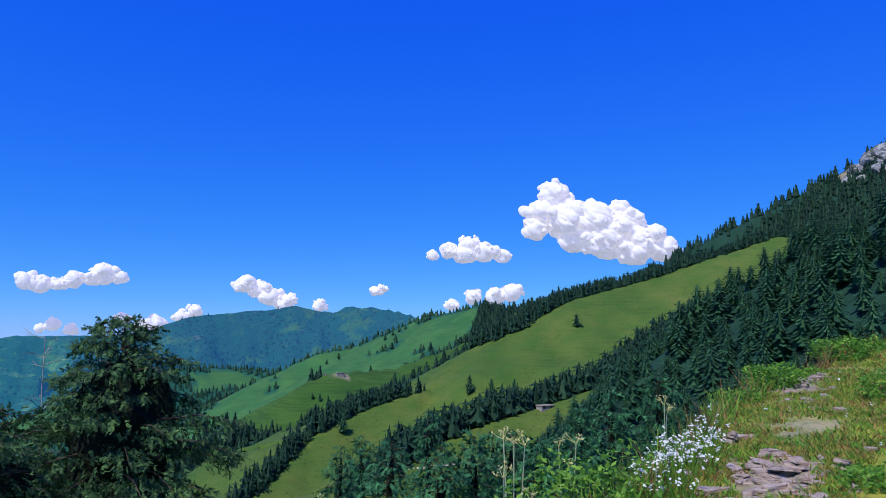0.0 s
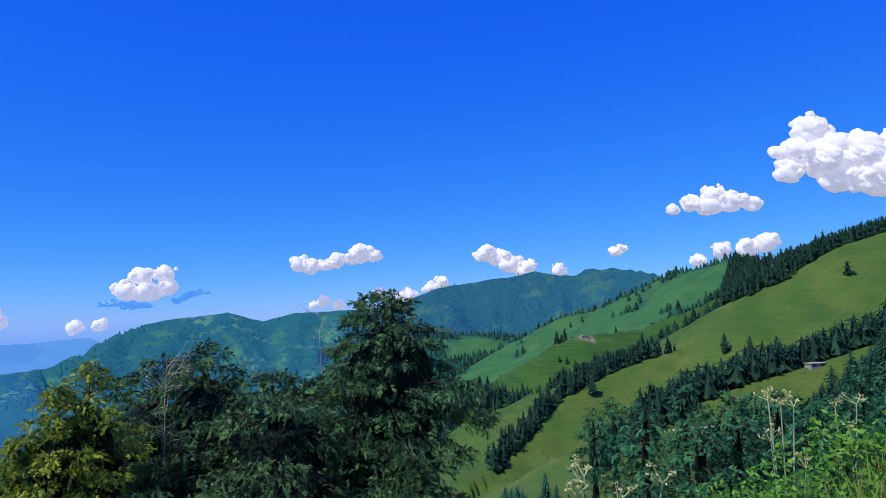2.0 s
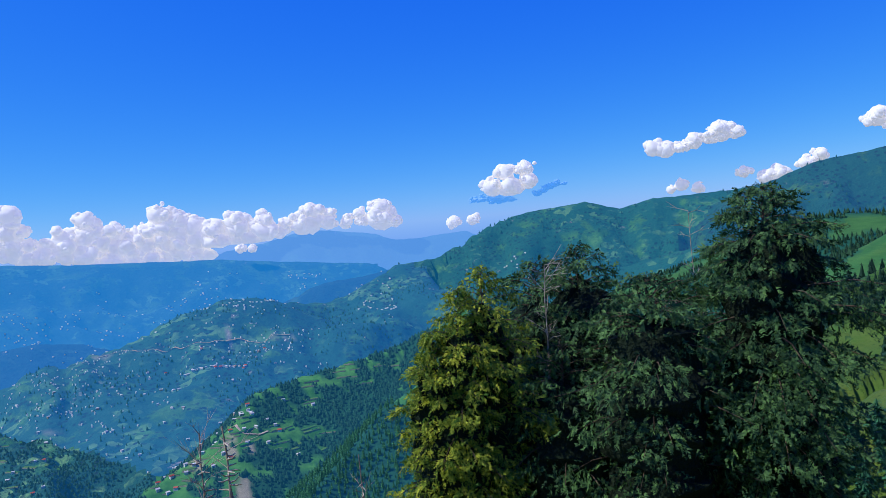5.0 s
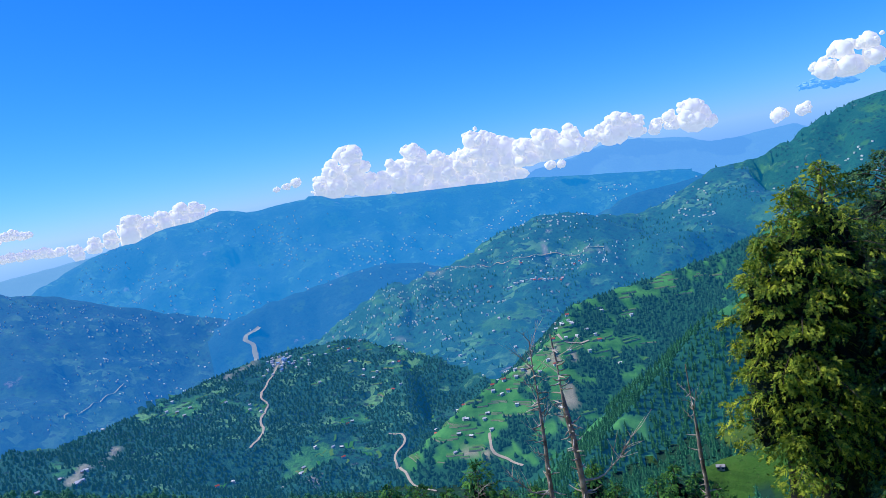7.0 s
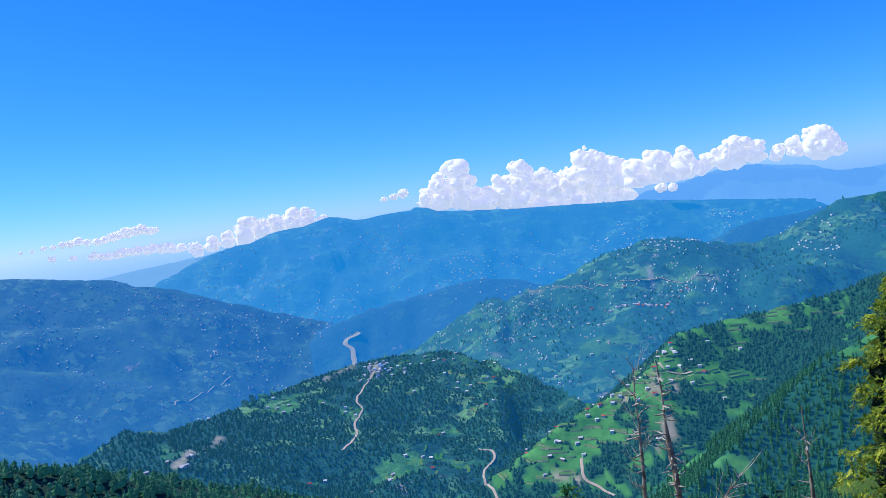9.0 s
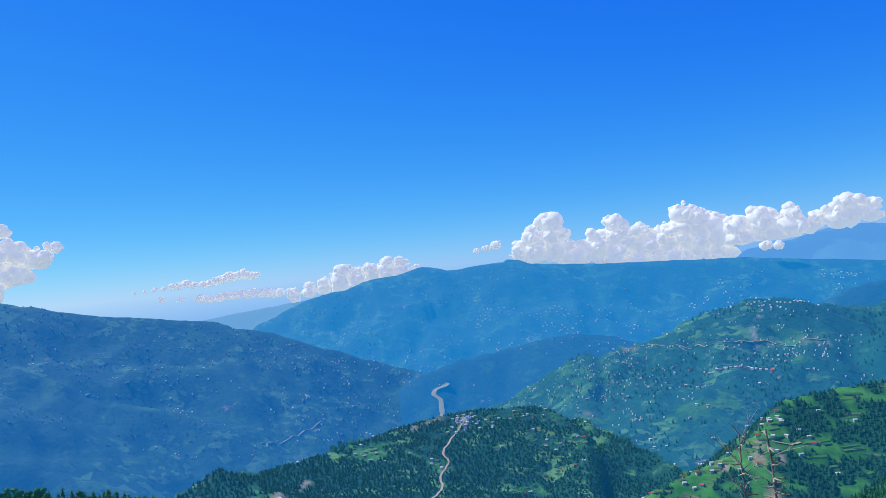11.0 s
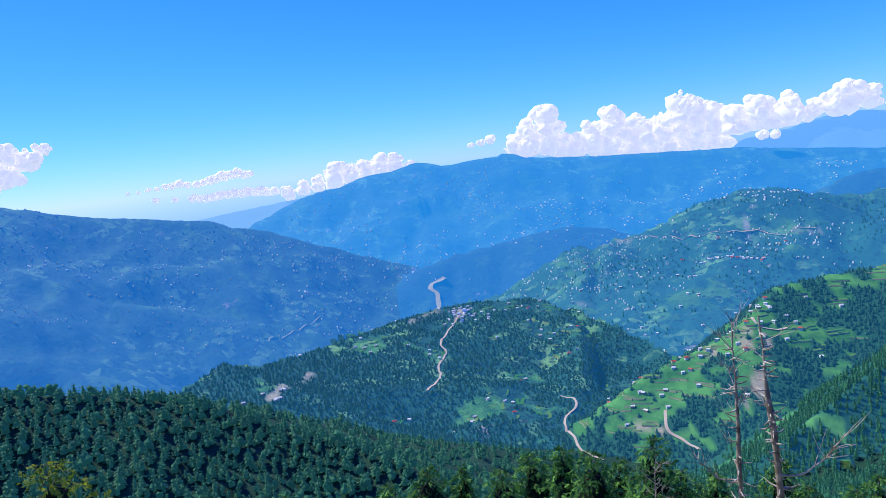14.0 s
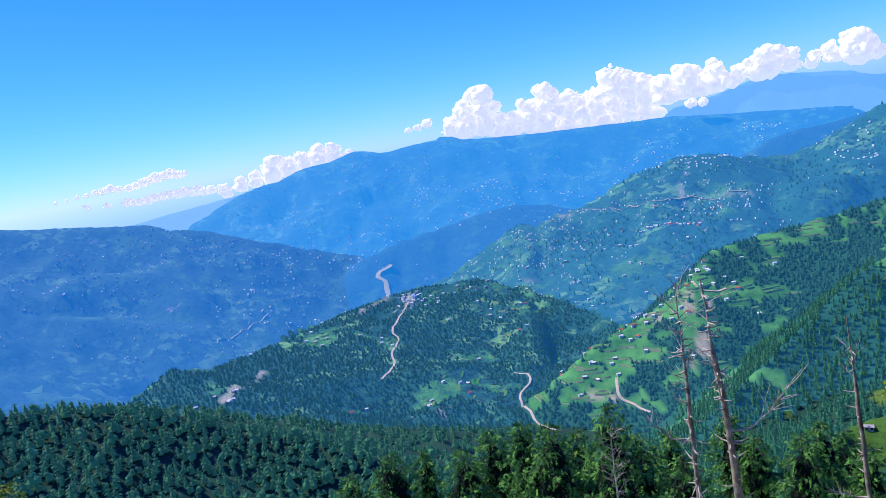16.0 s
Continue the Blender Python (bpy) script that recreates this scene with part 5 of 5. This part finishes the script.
def village():
    rng = sub_rng(71)
    spots = []
    for cx, cy, n_h, spread, kinds in ((-1850, 545, 26, 32, (0, 2, 4, 2)), (-1805, 590, 8, 22, (0, 3)), (-1300, 20, 8, 30, (0, 1, 3)), (-1180, 30, 7, 30, (1, 3, 1)), (-1060, 640, 6, 16, (0, 3)),
                                       (-1180, 720, 10, 50, (0, 2, 3)), (-1100, 800, 5, 30, (0, 2)), (-1120, 930, 7, 35, (0, 3))):
        spots += [(cx + rng.normal(0, spread), cy + rng.normal(0, spread), rng.choice(kinds)) for _ in range(n_h)]
    for k in range(24):
        f = k / 23
        spots.append((-1805 + f * 136 + rng.normal(0, 4), 1291 + f * 111 + rng.normal(0, 4), rng.choice((2, 1, 2, 0, 0))))
    for keys, count, lo, hi, box in ((["t"], 46, 1000, 1700, (-66, -38)), (["b"], 64, 1200, 2050, (-96, -63)), (["c"], 44, 1600, 2350, (-66, -46))):
        x, y, z = scatter_on(keys, count, 72, lo, hi, keys != ['c'], box)
        spots += [(a, b, rng.choice((0, 0, 2, 2, 3, 3, 0, 1))) for a, b in zip(x, y)]
    first = {}
    for x, y, k in spots:
        k = int(k)
        z = float(surface_z(x, y))
        place, turn = Vector((x, y, z + .5)), rng.uniform(-.6, .6) + math.atan2(y, x) + 1.57
        if k not in first:
            first[k] = house(KINDS[k][0], place, turn, *KINDS[k][1:])
        else:
            copy_thing(first[k], Matrix.Translation(place) @ Matrix.Rotation(turn, 4, "Z"))
    pieces = []
    for keys, count, lo, hi, box in ((["d", "d2", "d3"], 1700, 2300, 3350, (-112, -76)), (["e"], 1500, 3000, 4250, (-86, -40)), (["c"], 2600, 1600, 2900, (-76, -38)), (["m2", "m3"], 250, 1800, 2900, (-42, -26)), (["e2", "g"], 160, 3000, 3700, (-78, -36))):
        x, y, z = scatter_on(keys, count, 73, lo, hi, False, box)
        crowd = fbm(x, y, 260, 4, 88)
        for a, b, c, f in zip(x, y, z, crowd):
            if f + rng.normal(0, .10) < .02:
                continue
            w = rng.uniform(3.0, 6.0) * (1.35 if math.hypot(a, b) > 2600 else .72)
            pieces.append(box_arrays(a, b, c + .6, w, w * .7, rng.uniform(4.5, 7.0)))
    V, F = joined(pieces)
    tagged(mesh_object("far_houses", V, F, M_WHITEWASH), "scattered tiny white houses across the far slopes", "houses", kind="stuff")


village()
M_STONE = plain_material("dry_stone", (.42, .37, .33), .9, .5, 2.0)
house("low stone herders hut on the green spur", Vector((365 * math.sin(radians(20.9)), 365 * math.cos(radians(20.9)), -29.5)), .4, (8, 4, 1.8), M_STONE, M_MUD, True, "huts")
house("low mud-roofed farm on the terraced spur", Vector((77, 890, -35.5)), .3, (9, 5, 2.2), M_STONE, M_MUD, True, "huts")
house("small mud-roofed shed on the terraced spur", Vector((60, 893, -37)), .1, (5, 4, 2), M_STONE, M_MUD, True, "huts")
house("small hut on the grassy knoll", at_bearing(-40.4, 326, None, -.1), .7, (3.2, 2.2, 1.1), M_MUD, M_STONE, True, "huts")


def lone_conifer(place, h, seed):
    rng = sub_rng(seed)
    root = new("conifer_tree")
    root.location = place
    V, F = tube([(0, 0, -.5), (0, 0, h * .5), (0, 0, h * .95)], [.02 * h, .012 * h, .01], 6)
    mesh_object("trunk", V, F, M_BARK, root)
    V, F = conifer_template(rng, 16, 9, .35)
    mesh_object("crown", V * h * np.array([1.05, 1.05, 1]), F, M_FOREST, root)
    return tagged(root, "lone dark conifer on open grass", "tree", "lone conifers")


for _i, (_x, _y, _h) in enumerate([(47, 508, 15), (170, 507, 12), (157, 521, 13), (-27, 764, 16), (51, 839, 9), (142, 528, 15), (60, 835, 7), (43, 845, 8), (30, 730, 12), (110, 1310, 14), (190, 1290, 14), (90, 1320, 12), (205, 1300, 12)]):
    lone_conifer(Vector((_x, _y, float(land(np.array([_x * 1.0]), np.array([_y * 1.0]))[0]))), _h, 500 + _i)
for _i, (_a, _e, _d, _h) in enumerate([(16.8, -6.3, 66, 11), (26.0, -3.0, 82, 11), (29.6, -1.4, 88, 12), (23.7, -4.3, 76, 9), (6.8, -6.8, 110, 12), (5.1, -7.6, 100, 11), (12.0, -4.8, 130, 12), (21.8, -6.1, 64, 8), (15.5, -6.6, 50, 12), (18.2, -6.2, 54, 12), (20.6, -6.8, 46, 11), (13.2, -7.6, 46, 12), (9.2, -7.2, 58, 12), (22.9, -7.0, 44, 10)]):
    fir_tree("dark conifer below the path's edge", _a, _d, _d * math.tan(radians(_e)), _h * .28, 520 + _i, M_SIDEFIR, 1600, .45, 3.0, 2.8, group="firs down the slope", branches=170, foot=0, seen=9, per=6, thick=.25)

# ---- the bank at the path ----
n = Nodes("grass_blade")
M_BLADE = n.done(n.mix(n.island(), (.20, .34, .03), (.58, .50, .09)), .7, translucent=.35)
n = Nodes("herb_leaf")
M_HERB = n.done(n.mix(n.island(), (.06, .20, .025), (.24, .44, .05)), .6, translucent=.35)
n = Nodes("dry_herb")
M_DRY = n.done(n.mix(n.island(), (.16, .13, .04), (.42, .22, .08)), .8, translucent=.2)
n = Nodes("petal")
M_PETAL = n.done(n.mix(n.island(), (.80, .80, .72), (.86, .86, .80)), .7, translucent=.3)
n = Nodes("yellow_petal")
M_YELLOW = n.done(n.mix(n.island(), (.55, .52, .18), (.72, .66, .30)), .7, translucent=.3)
n = Nodes("schist_rock")
_t = n.t.nodes.new("ShaderNodeTexCoord").outputs["Object"]
_layers = n.node("ShaderNodeTexNoise", "Fac", Vector=n.node("ShaderNodeMapping", 0, Vector=_t, Scale=(2.0, 2.0, 16.0)), Scale=1.6, Detail=7)
M_ROCK = n.done(n.mix(n.span(n.noise(5, 5, _t), .4, .65, 0, .7), n.mix(n.span(_layers, .35, .65), (.22, .16, .13), (.54, .44, .37)), (.40, .27, .17)), .9, n.bump(_layers, .9, .05))


def ground_z(x, y):
    return land(np.asarray(x, float), np.asarray(y, float))


def blades(name, label, category, count, material, a_span, past, height, seed, width=.012, per=6, lean=.5):
    """Tufts of blades between two azimuths; past: from and to, in metres outward from the shelf's edge."""
    rng = sub_rng(seed)
    a = rng.uniform(*a_span, count)
    k = list(zip(*SHELF))
    edge = np.interp(a, k[0], k[1])
    r = np.maximum(edge + rng.uniform(*past, count), 2.6)
    x, y = r * np.sin(np.radians(a)), r * np.cos(np.radians(a))
    m = bare_at(x, y) < .6
    x, y = x[m], y[m]
    z = ground_z(x, y)
    n_t = len(x)
    bx, by, bz = (np.repeat(v, per) for v in (x, y, z))
    N = n_t * per
    bx, by = bx + rng.normal(0, .05, N), by + rng.normal(0, .05, N)
    h = rng.uniform(*height, N)
    d = rng.normal(0, lean, (N, 2)) * h[:, None]
    t = rng.uniform(0, 6.28, N)
    w = np.stack([np.cos(t), np.sin(t)], 1) * (width * rng.uniform(.6, 1.5, N))[:, None]
    B = np.stack([bx, by], 1)
    V = np.stack([np.column_stack([B - w, bz - .02]), np.column_stack([B + w, bz - .02]), np.column_stack([B + d, bz + h * .95])], 1).reshape(-1, 3)
    F = np.arange(N * 3).reshape(-1, 3)
    return tagged(mesh_object(name, V, F, material), label, category, kind="stuff")


def leafy(center, size, count, leaf, rng, flat=.8):
    """Leaves in a lumpy round heap; returns arrays."""
    d = rng.normal(0, 1, (count, 3))
    d /= np.linalg.norm(d, axis=1)[:, None]
    lump = 1 + .35 * np.sin(d[:, 0] * 5 + center[0]) * np.cos(d[:, 1] * 4 + center[1])
    P = np.asarray(center) + d * (np.cbrt(rng.uniform(.15, 1, count)) * lump)[:, None] * np.asarray(size)
    u = rng.normal(0, 1, (count, 3))
    u /= np.linalg.norm(u, axis=1)[:, None]
    v = np.cross(u, rng.normal(0, 1, (count, 3)))
    v /= np.linalg.norm(v, axis=1)[:, None]
    u[:, 2] *= flat
    s = (leaf * rng.uniform(.6, 1.4, count))[:, None]
    V = np.stack([P - u * s, P + v * s * .45, P + u * s, P - v * s * .45], 1).reshape(-1, 3)
    i = np.arange(count)[:, None] * 4
    return V, np.concatenate([i + np.array([[0, 1, 2]]), i + np.array([[0, 2, 3]])])


def shrub(label, azimuth, r, size, seed, material, count=2600, leaf=.05):
    rng = sub_rng(seed)
    base = at_bearing(azimuth, r, None, .03)
    root = new("shrub")
    root.location = base
    st = []
    for _ in range(6):
        t = rng.uniform(0, 6.28)
        st.append(tube([(0, 0, -.1), (math.cos(t) * size[0] * .3, math.sin(t) * size[0] * .3, size[2] * .7), (math.cos(t) * size[0] * .7, math.sin(t) * size[0] * .6, size[2] * 1.1)], [.008, .006, .003], 4))
    V, F = joined(st)
    mesh_object("stems", V, F, M_BARK, root)
    V, F = leafy((0, 0, size[2] * .9), size, count, leaf * .74, rng)
    mesh_object("foliage", V, F, material, root)
    return tagged(root, label, "shrub", "shrubs at the path")


shrub("leafy green shrub on the bank's edge", 37.4, 11.4, (.42, .42, .20), 601, M_HERB, 1500, .04)
shrub("leafy green shrub on the bank's edge", 39.2, 12.8, (.36, .36, .17), 602, M_HERB, 1200, .04)
shrub("leafy green shrub on the bank's edge", 41.7, 14.6, (.5, .5, .22), 603, M_HERB, 1600, .045)
shrub("leafy green shrub on the bank's edge", 43.2, 16.2, (.5, .5, .24), 604, M_HERB, 1600, .045)
shrub("green shrub beside the stony path", 44.4, 10.2, (.34, .34, .2), 605, M_HERB, 1300, .035)
shrub("low green shrub among stones", 43.8, 6.3, (.3, .3, .1), 606, M_HERB, 1100, .03)
shrub("low weedy shrub at the bank's foot", 35.4, 10.4, (.4, .4, .18), 607, M_HERB, 1300, .035)
for _i, (_a, _r, _m) in enumerate([(26, 7.5, M_HERB), (23, 6.3, M_FIR), (19.5, 5.6, M_HERB), (21, 7.2, M_FIR), (16.5, 5.4, M_HERB), (28, 6.9, M_HERB), (13, 5.0, M_HERB), (9, 4.8, M_HERB), (25, 5.6, M_HERB), (30.5, 8.4, M_HERB), (32.5, 9.6, M_HERB), (5, 4.7, M_HERB), (1, 4.6, M_HERB)]):
    shrub("weedy shrub on the steep edge below the path", _a, _r, (.6, .6, .34 + .10 * math.sin(_i * 1.7)), 620 + _i, _m, 2400, .04)

for _i, (_a, _r, _h) in enumerate([(2.5, 3.5, .46), (5.5, 3.6, .42), (8.4, 3.7, .48), (11.0, 3.7, .40), (13.6, 3.9, .46), (16.2, 4.2, .46), (19.0, 4.6, .50), (-1.0, 3.4, .44)]):
    shrub("tall leafy weeds crowding the path's edge", _a, _r, (.34, .34, _h), 640 + _i, M_HERB, 2400, .027)

blades("grass", "yellow green grass on the bank", "grass", 9500, M_BLADE, (26, 54), (-9, .4), (.012, .05), 651, .007, 6, .9)
blades("grass", "short green grass by the path", "grass", 8000, M_HERB, (26, 54), (-9, .4), (.015, .06), 652, .013, 6, 1.1)
blades("grass", "dry straw-coloured grass by the path", "grass", 4500, M_DRY, (30, 54), (-9, .3), (.015, .07), 655, .010, 6, 1.0)
blades("weeds", "tall weeds along the bank's edge", "weeds", 1500, M_HERB, (-4, 40), (-.2, 3.4), (.12, .42), 653, .011, 10, .45)
blades("weeds", "dry stalks along the bank's edge", "weeds", 900, M_DRY, (-4, 44), (-.2, 2.6), (.15, .5), 654, .006, 9, .4)


def flower_heads(name, label, a_span, r_span, count, seed, material, height=(.10, .30), disc=.012):
    """White umbels on thin stalks, joined as one patch."""
    rng = sub_rng(seed)
    st, hd = [], []
    for _ in range(count):
        a, r = rng.uniform(*a_span), rng.uniform(*r_span)
        p = np.array(at_bearing(a, r, None, 0))
        h = rng.uniform(*height)
        q = p + np.append(rng.normal(0, .06, 2), h)
        st.append(tube([p, (p + q) / 2 + np.append(rng.normal(0, .02, 2), 0), q], [.005, .004, .003], 3))
        for _ in range(4):
            c = q + np.append(rng.normal(0, disc * .8, 2), rng.normal(0, .012))
            t = np.linspace(0, 2 * np.pi, 7)[:-1]
            tilt = rng.normal(0, .3, 2)
            rim = np.column_stack([np.cos(t) * disc, np.sin(t) * disc, (np.cos(t) * tilt[0] + np.sin(t) * tilt[1]) * disc]) * rng.uniform(.6, 1.2) + c
            hd.append((np.vstack([c + [0, 0, .008], rim]), np.array([(0, 1 + i, 1 + (i + 1) % 6) for i in range(6)])))
    V, F = joined(st)
    stems = mesh_object(name, V, F, M_HERB)
    V, F = joined(hd)
    mesh_object("flower_heads", V, F, material, stems)
    return tagged(stems, label, "flowers", kind="stuff")


flower_heads("white_flowers", "patch of white umbel flowers at the bank", (29.0, 33.5), (6.4, 8.2), 200, 671, M_PETAL)
flower_heads("white_flowers", "patch of white umbel flowers at the bank", (27.5, 31.5), (5.4, 6.6), 110, 672, M_PETAL, (.15, .4))
flower_heads("white_flowers", "few white flowers in the grass", (36, 45), (7, 13), 10, 673, M_PETAL, (.05, .12))


def hogweed(label, azimuth, r, top, seed, stalks, spread, head):
    """A tall herb with several bare stalks and pale umbels."""
    rng = sub_rng(seed)
    base = at_bearing(azimuth, r, None, .05)
    root = new("hogweed")
    root.location = base
    h = top - base.z
    for i in range(stalks):
        t = rng.uniform(0, 6.28)
        lean = np.array([math.cos(t), math.sin(t)]) * spread * rng.uniform(.3, 1)
        hh = h * rng.uniform(.72, 1.0)
        tip = np.append(lean, hh)
        V, F = tube([(0, 0, 0), tip * np.array([.35, .35, .5]), tip], [.009, .006, .004], 5)
        stem = mesh_object("stalk", V, F, M_PALESTEM, root)
        pieces = []
        for _ in range(5):
            d = rng.normal(0, 1, 3)
            d[2] = abs(d[2]) + .6
            d /= np.linalg.norm(d)
            q = tip + d * rng.uniform(.05, .12)
            pieces.append(tube([tip, q], [.003, .002], 3))
            pieces.append(leafy(q, (.024, .024, .016), 9, .012, rng))
        V, F = joined(pieces)
        mesh_object("umbel", V, F, head, root)
    for _ in range(8):
        t = rng.uniform(0, 6.28)
        V, F = leafy((math.cos(t) * .18, math.sin(t) * .18, h * rng.uniform(.15, .5)), (.14, .14, .08), 26, .05, rng)
        mesh_object("leaf", V, F, M_HERB, root)
    return tagged(root, label, "herb", "tall herbs")


n = Nodes("pale_stalk")
M_PALESTEM = n.done(n.mix(n.noise(8, 3), (.30, .36, .20), (.46, .48, .32)), .6, translucent=.1)
for _i, (_a, _r, _e, _k, _sp, _h) in enumerate([(6.6, 4.3, -7.6, 5, .28, M_YELLOW), (18.5, 5.4, -5.6, 5, .3, M_YELLOW), (29.7, 7.4, -1.9, 2, .08, M_YELLOW), (22.5, 6.2, -5.6, 3, .2, M_YELLOW), (34.0, 9.6, -2.8, 3, .2, M_HERB)]):
    hogweed("tall pale-stalked herb with faded umbels at the edge", _a, _r, _r * math.tan(radians(_e)), 690 + _i, _k, _sp, _h)


def rock(label, azimuth, r, size, turn, seed, layers=4):
    """A block of schist: thin uneven layers, each a jagged plate, lying on one another."""
    rng = sub_rng(seed)
    size = [size[0] * .5, size[1] * .5, size[2] * .26]
    V, F = [], []
    z = -size[2] * .4
    for k in range(layers):
        n_c = 9
        a = np.sort(rng.uniform(0, 6.28, n_c))
        rad = rng.uniform(.62, 1.1, n_c) * (1 - .10 * k)
        off = rng.normal(0, .07, 2) * size[0]
        h = size[2] * 1.4 / layers * rng.uniform(.6, 1.3)
        x, y = np.cos(a) * rad * size[0] / 2 + off[0], np.sin(a) * rad * size[1] / 2 + off[1]
        tilt = rng.normal(0, .06, 2)
        dz = x * tilt[0] + y * tilt[1]
        i = len(V)
        V += [(x[q], y[q], z + dz[q]) for q in range(n_c)] + [(x[q] * .93, y[q] * .93, z + h + dz[q] + rng.normal(0, h * .12)) for q in range(n_c)] + [(off[0], off[1], z + h * 1.02)]
        for q in range(n_c):
            w = (q + 1) % n_c
            F += [(i + q, i + w, i + n_c + w), (i + q, i + n_c + w, i + n_c + q), (i + n_c + q, i + n_c + w, i + 2 * n_c)]
        z += h * .9
    base = at_bearing(azimuth, r, None, 0)
    ob = mesh_object("rock", V, F, M_ROCK)
    ob.matrix_basis = Matrix.Translation(base) @ Euler((rng.normal(0, .10), rng.normal(0, .10), turn)).to_matrix().to_4x4()
    return tagged(ob, label, "rock", "rocks on the bank")


for _i, (_a, _r, _sz, _t) in enumerate([(37.6, 6.6, (1.1, .7, .28), .5), (36.0, 6.9, (.8, .5, .24), 1.0), (38.6, 6.9, (.6, .45, .22), .2), (35.0, 6.4, (.5, .4, .2), .9), (37.2, 6.2, (.7, .35, .16), .4), (33.2, 6.1, (.8, .5, .16), .3), (34.4, 5.9, (.6, .4, .14), 1.2),
                                        (34.3, 7.8, (.45, .35, .5), .8), (35.2, 8.0, (.9, .35, .2), .1), (32.2, 6.9, (.4, .35, .3), .3), (31.4, 6.4, (.3, .28, .24), .9),
                                        (39.0, 11.8, (.5, .4, .3), .3), (38.4, 11.0, (.6, .4, .16), .9), (39.8, 12.3, (.7, .5, .3), 1.4), (40.4, 12.6, (.5, .35, .2), .5), (38.2, 10.2, (.5, .4, .12), .2), (39.2, 10.3, (.35, .3, .12), .7),
                                        (41.5, 9.4, (.6, .4, .14), .2), (41.0, 8.8, (.25, .2, .1), .2), (40.2, 6.6, (.4, .3, .14), .6), (41.5, 6.8, (.5, .4, .2), 1.1), (43.0, 7.4, (.35, .3, .2), .2), (42.2, 6.2, (.55, .35, .14), .7), (44.5, 7.0, (.4, .3, .2), .4), (39.5, 6.0, (.6, .4, .1), .0)]):
    rock("layered grey schist stone set in the grass" if _i % 3 else "pale split slab of layered rock", _a, _r, _sz, _t, 700 + _i, 3 + _i % 4)
for _i in range(150):
    _q = sub_rng(800 + _i)
    _a, _r, _w = [(_q.uniform(33, 40), _q.uniform(5.9, 7.2), _q.uniform(.14, .5)), (_q.uniform(37.5, 41), _q.uniform(9.5, 12.6), _q.uniform(.12, .4)), (_q.uniform(33, 46), _q.uniform(6, 13), _q.uniform(.06, .2))][_i % 3]
    rock("small stone of grey schist on the bank", _a, _r, (_w, _w * _q.uniform(.35, .9), _w * _q.uniform(.18, .5)), _q.uniform(0, 3), 900 + _i, 2 + _i % 3)
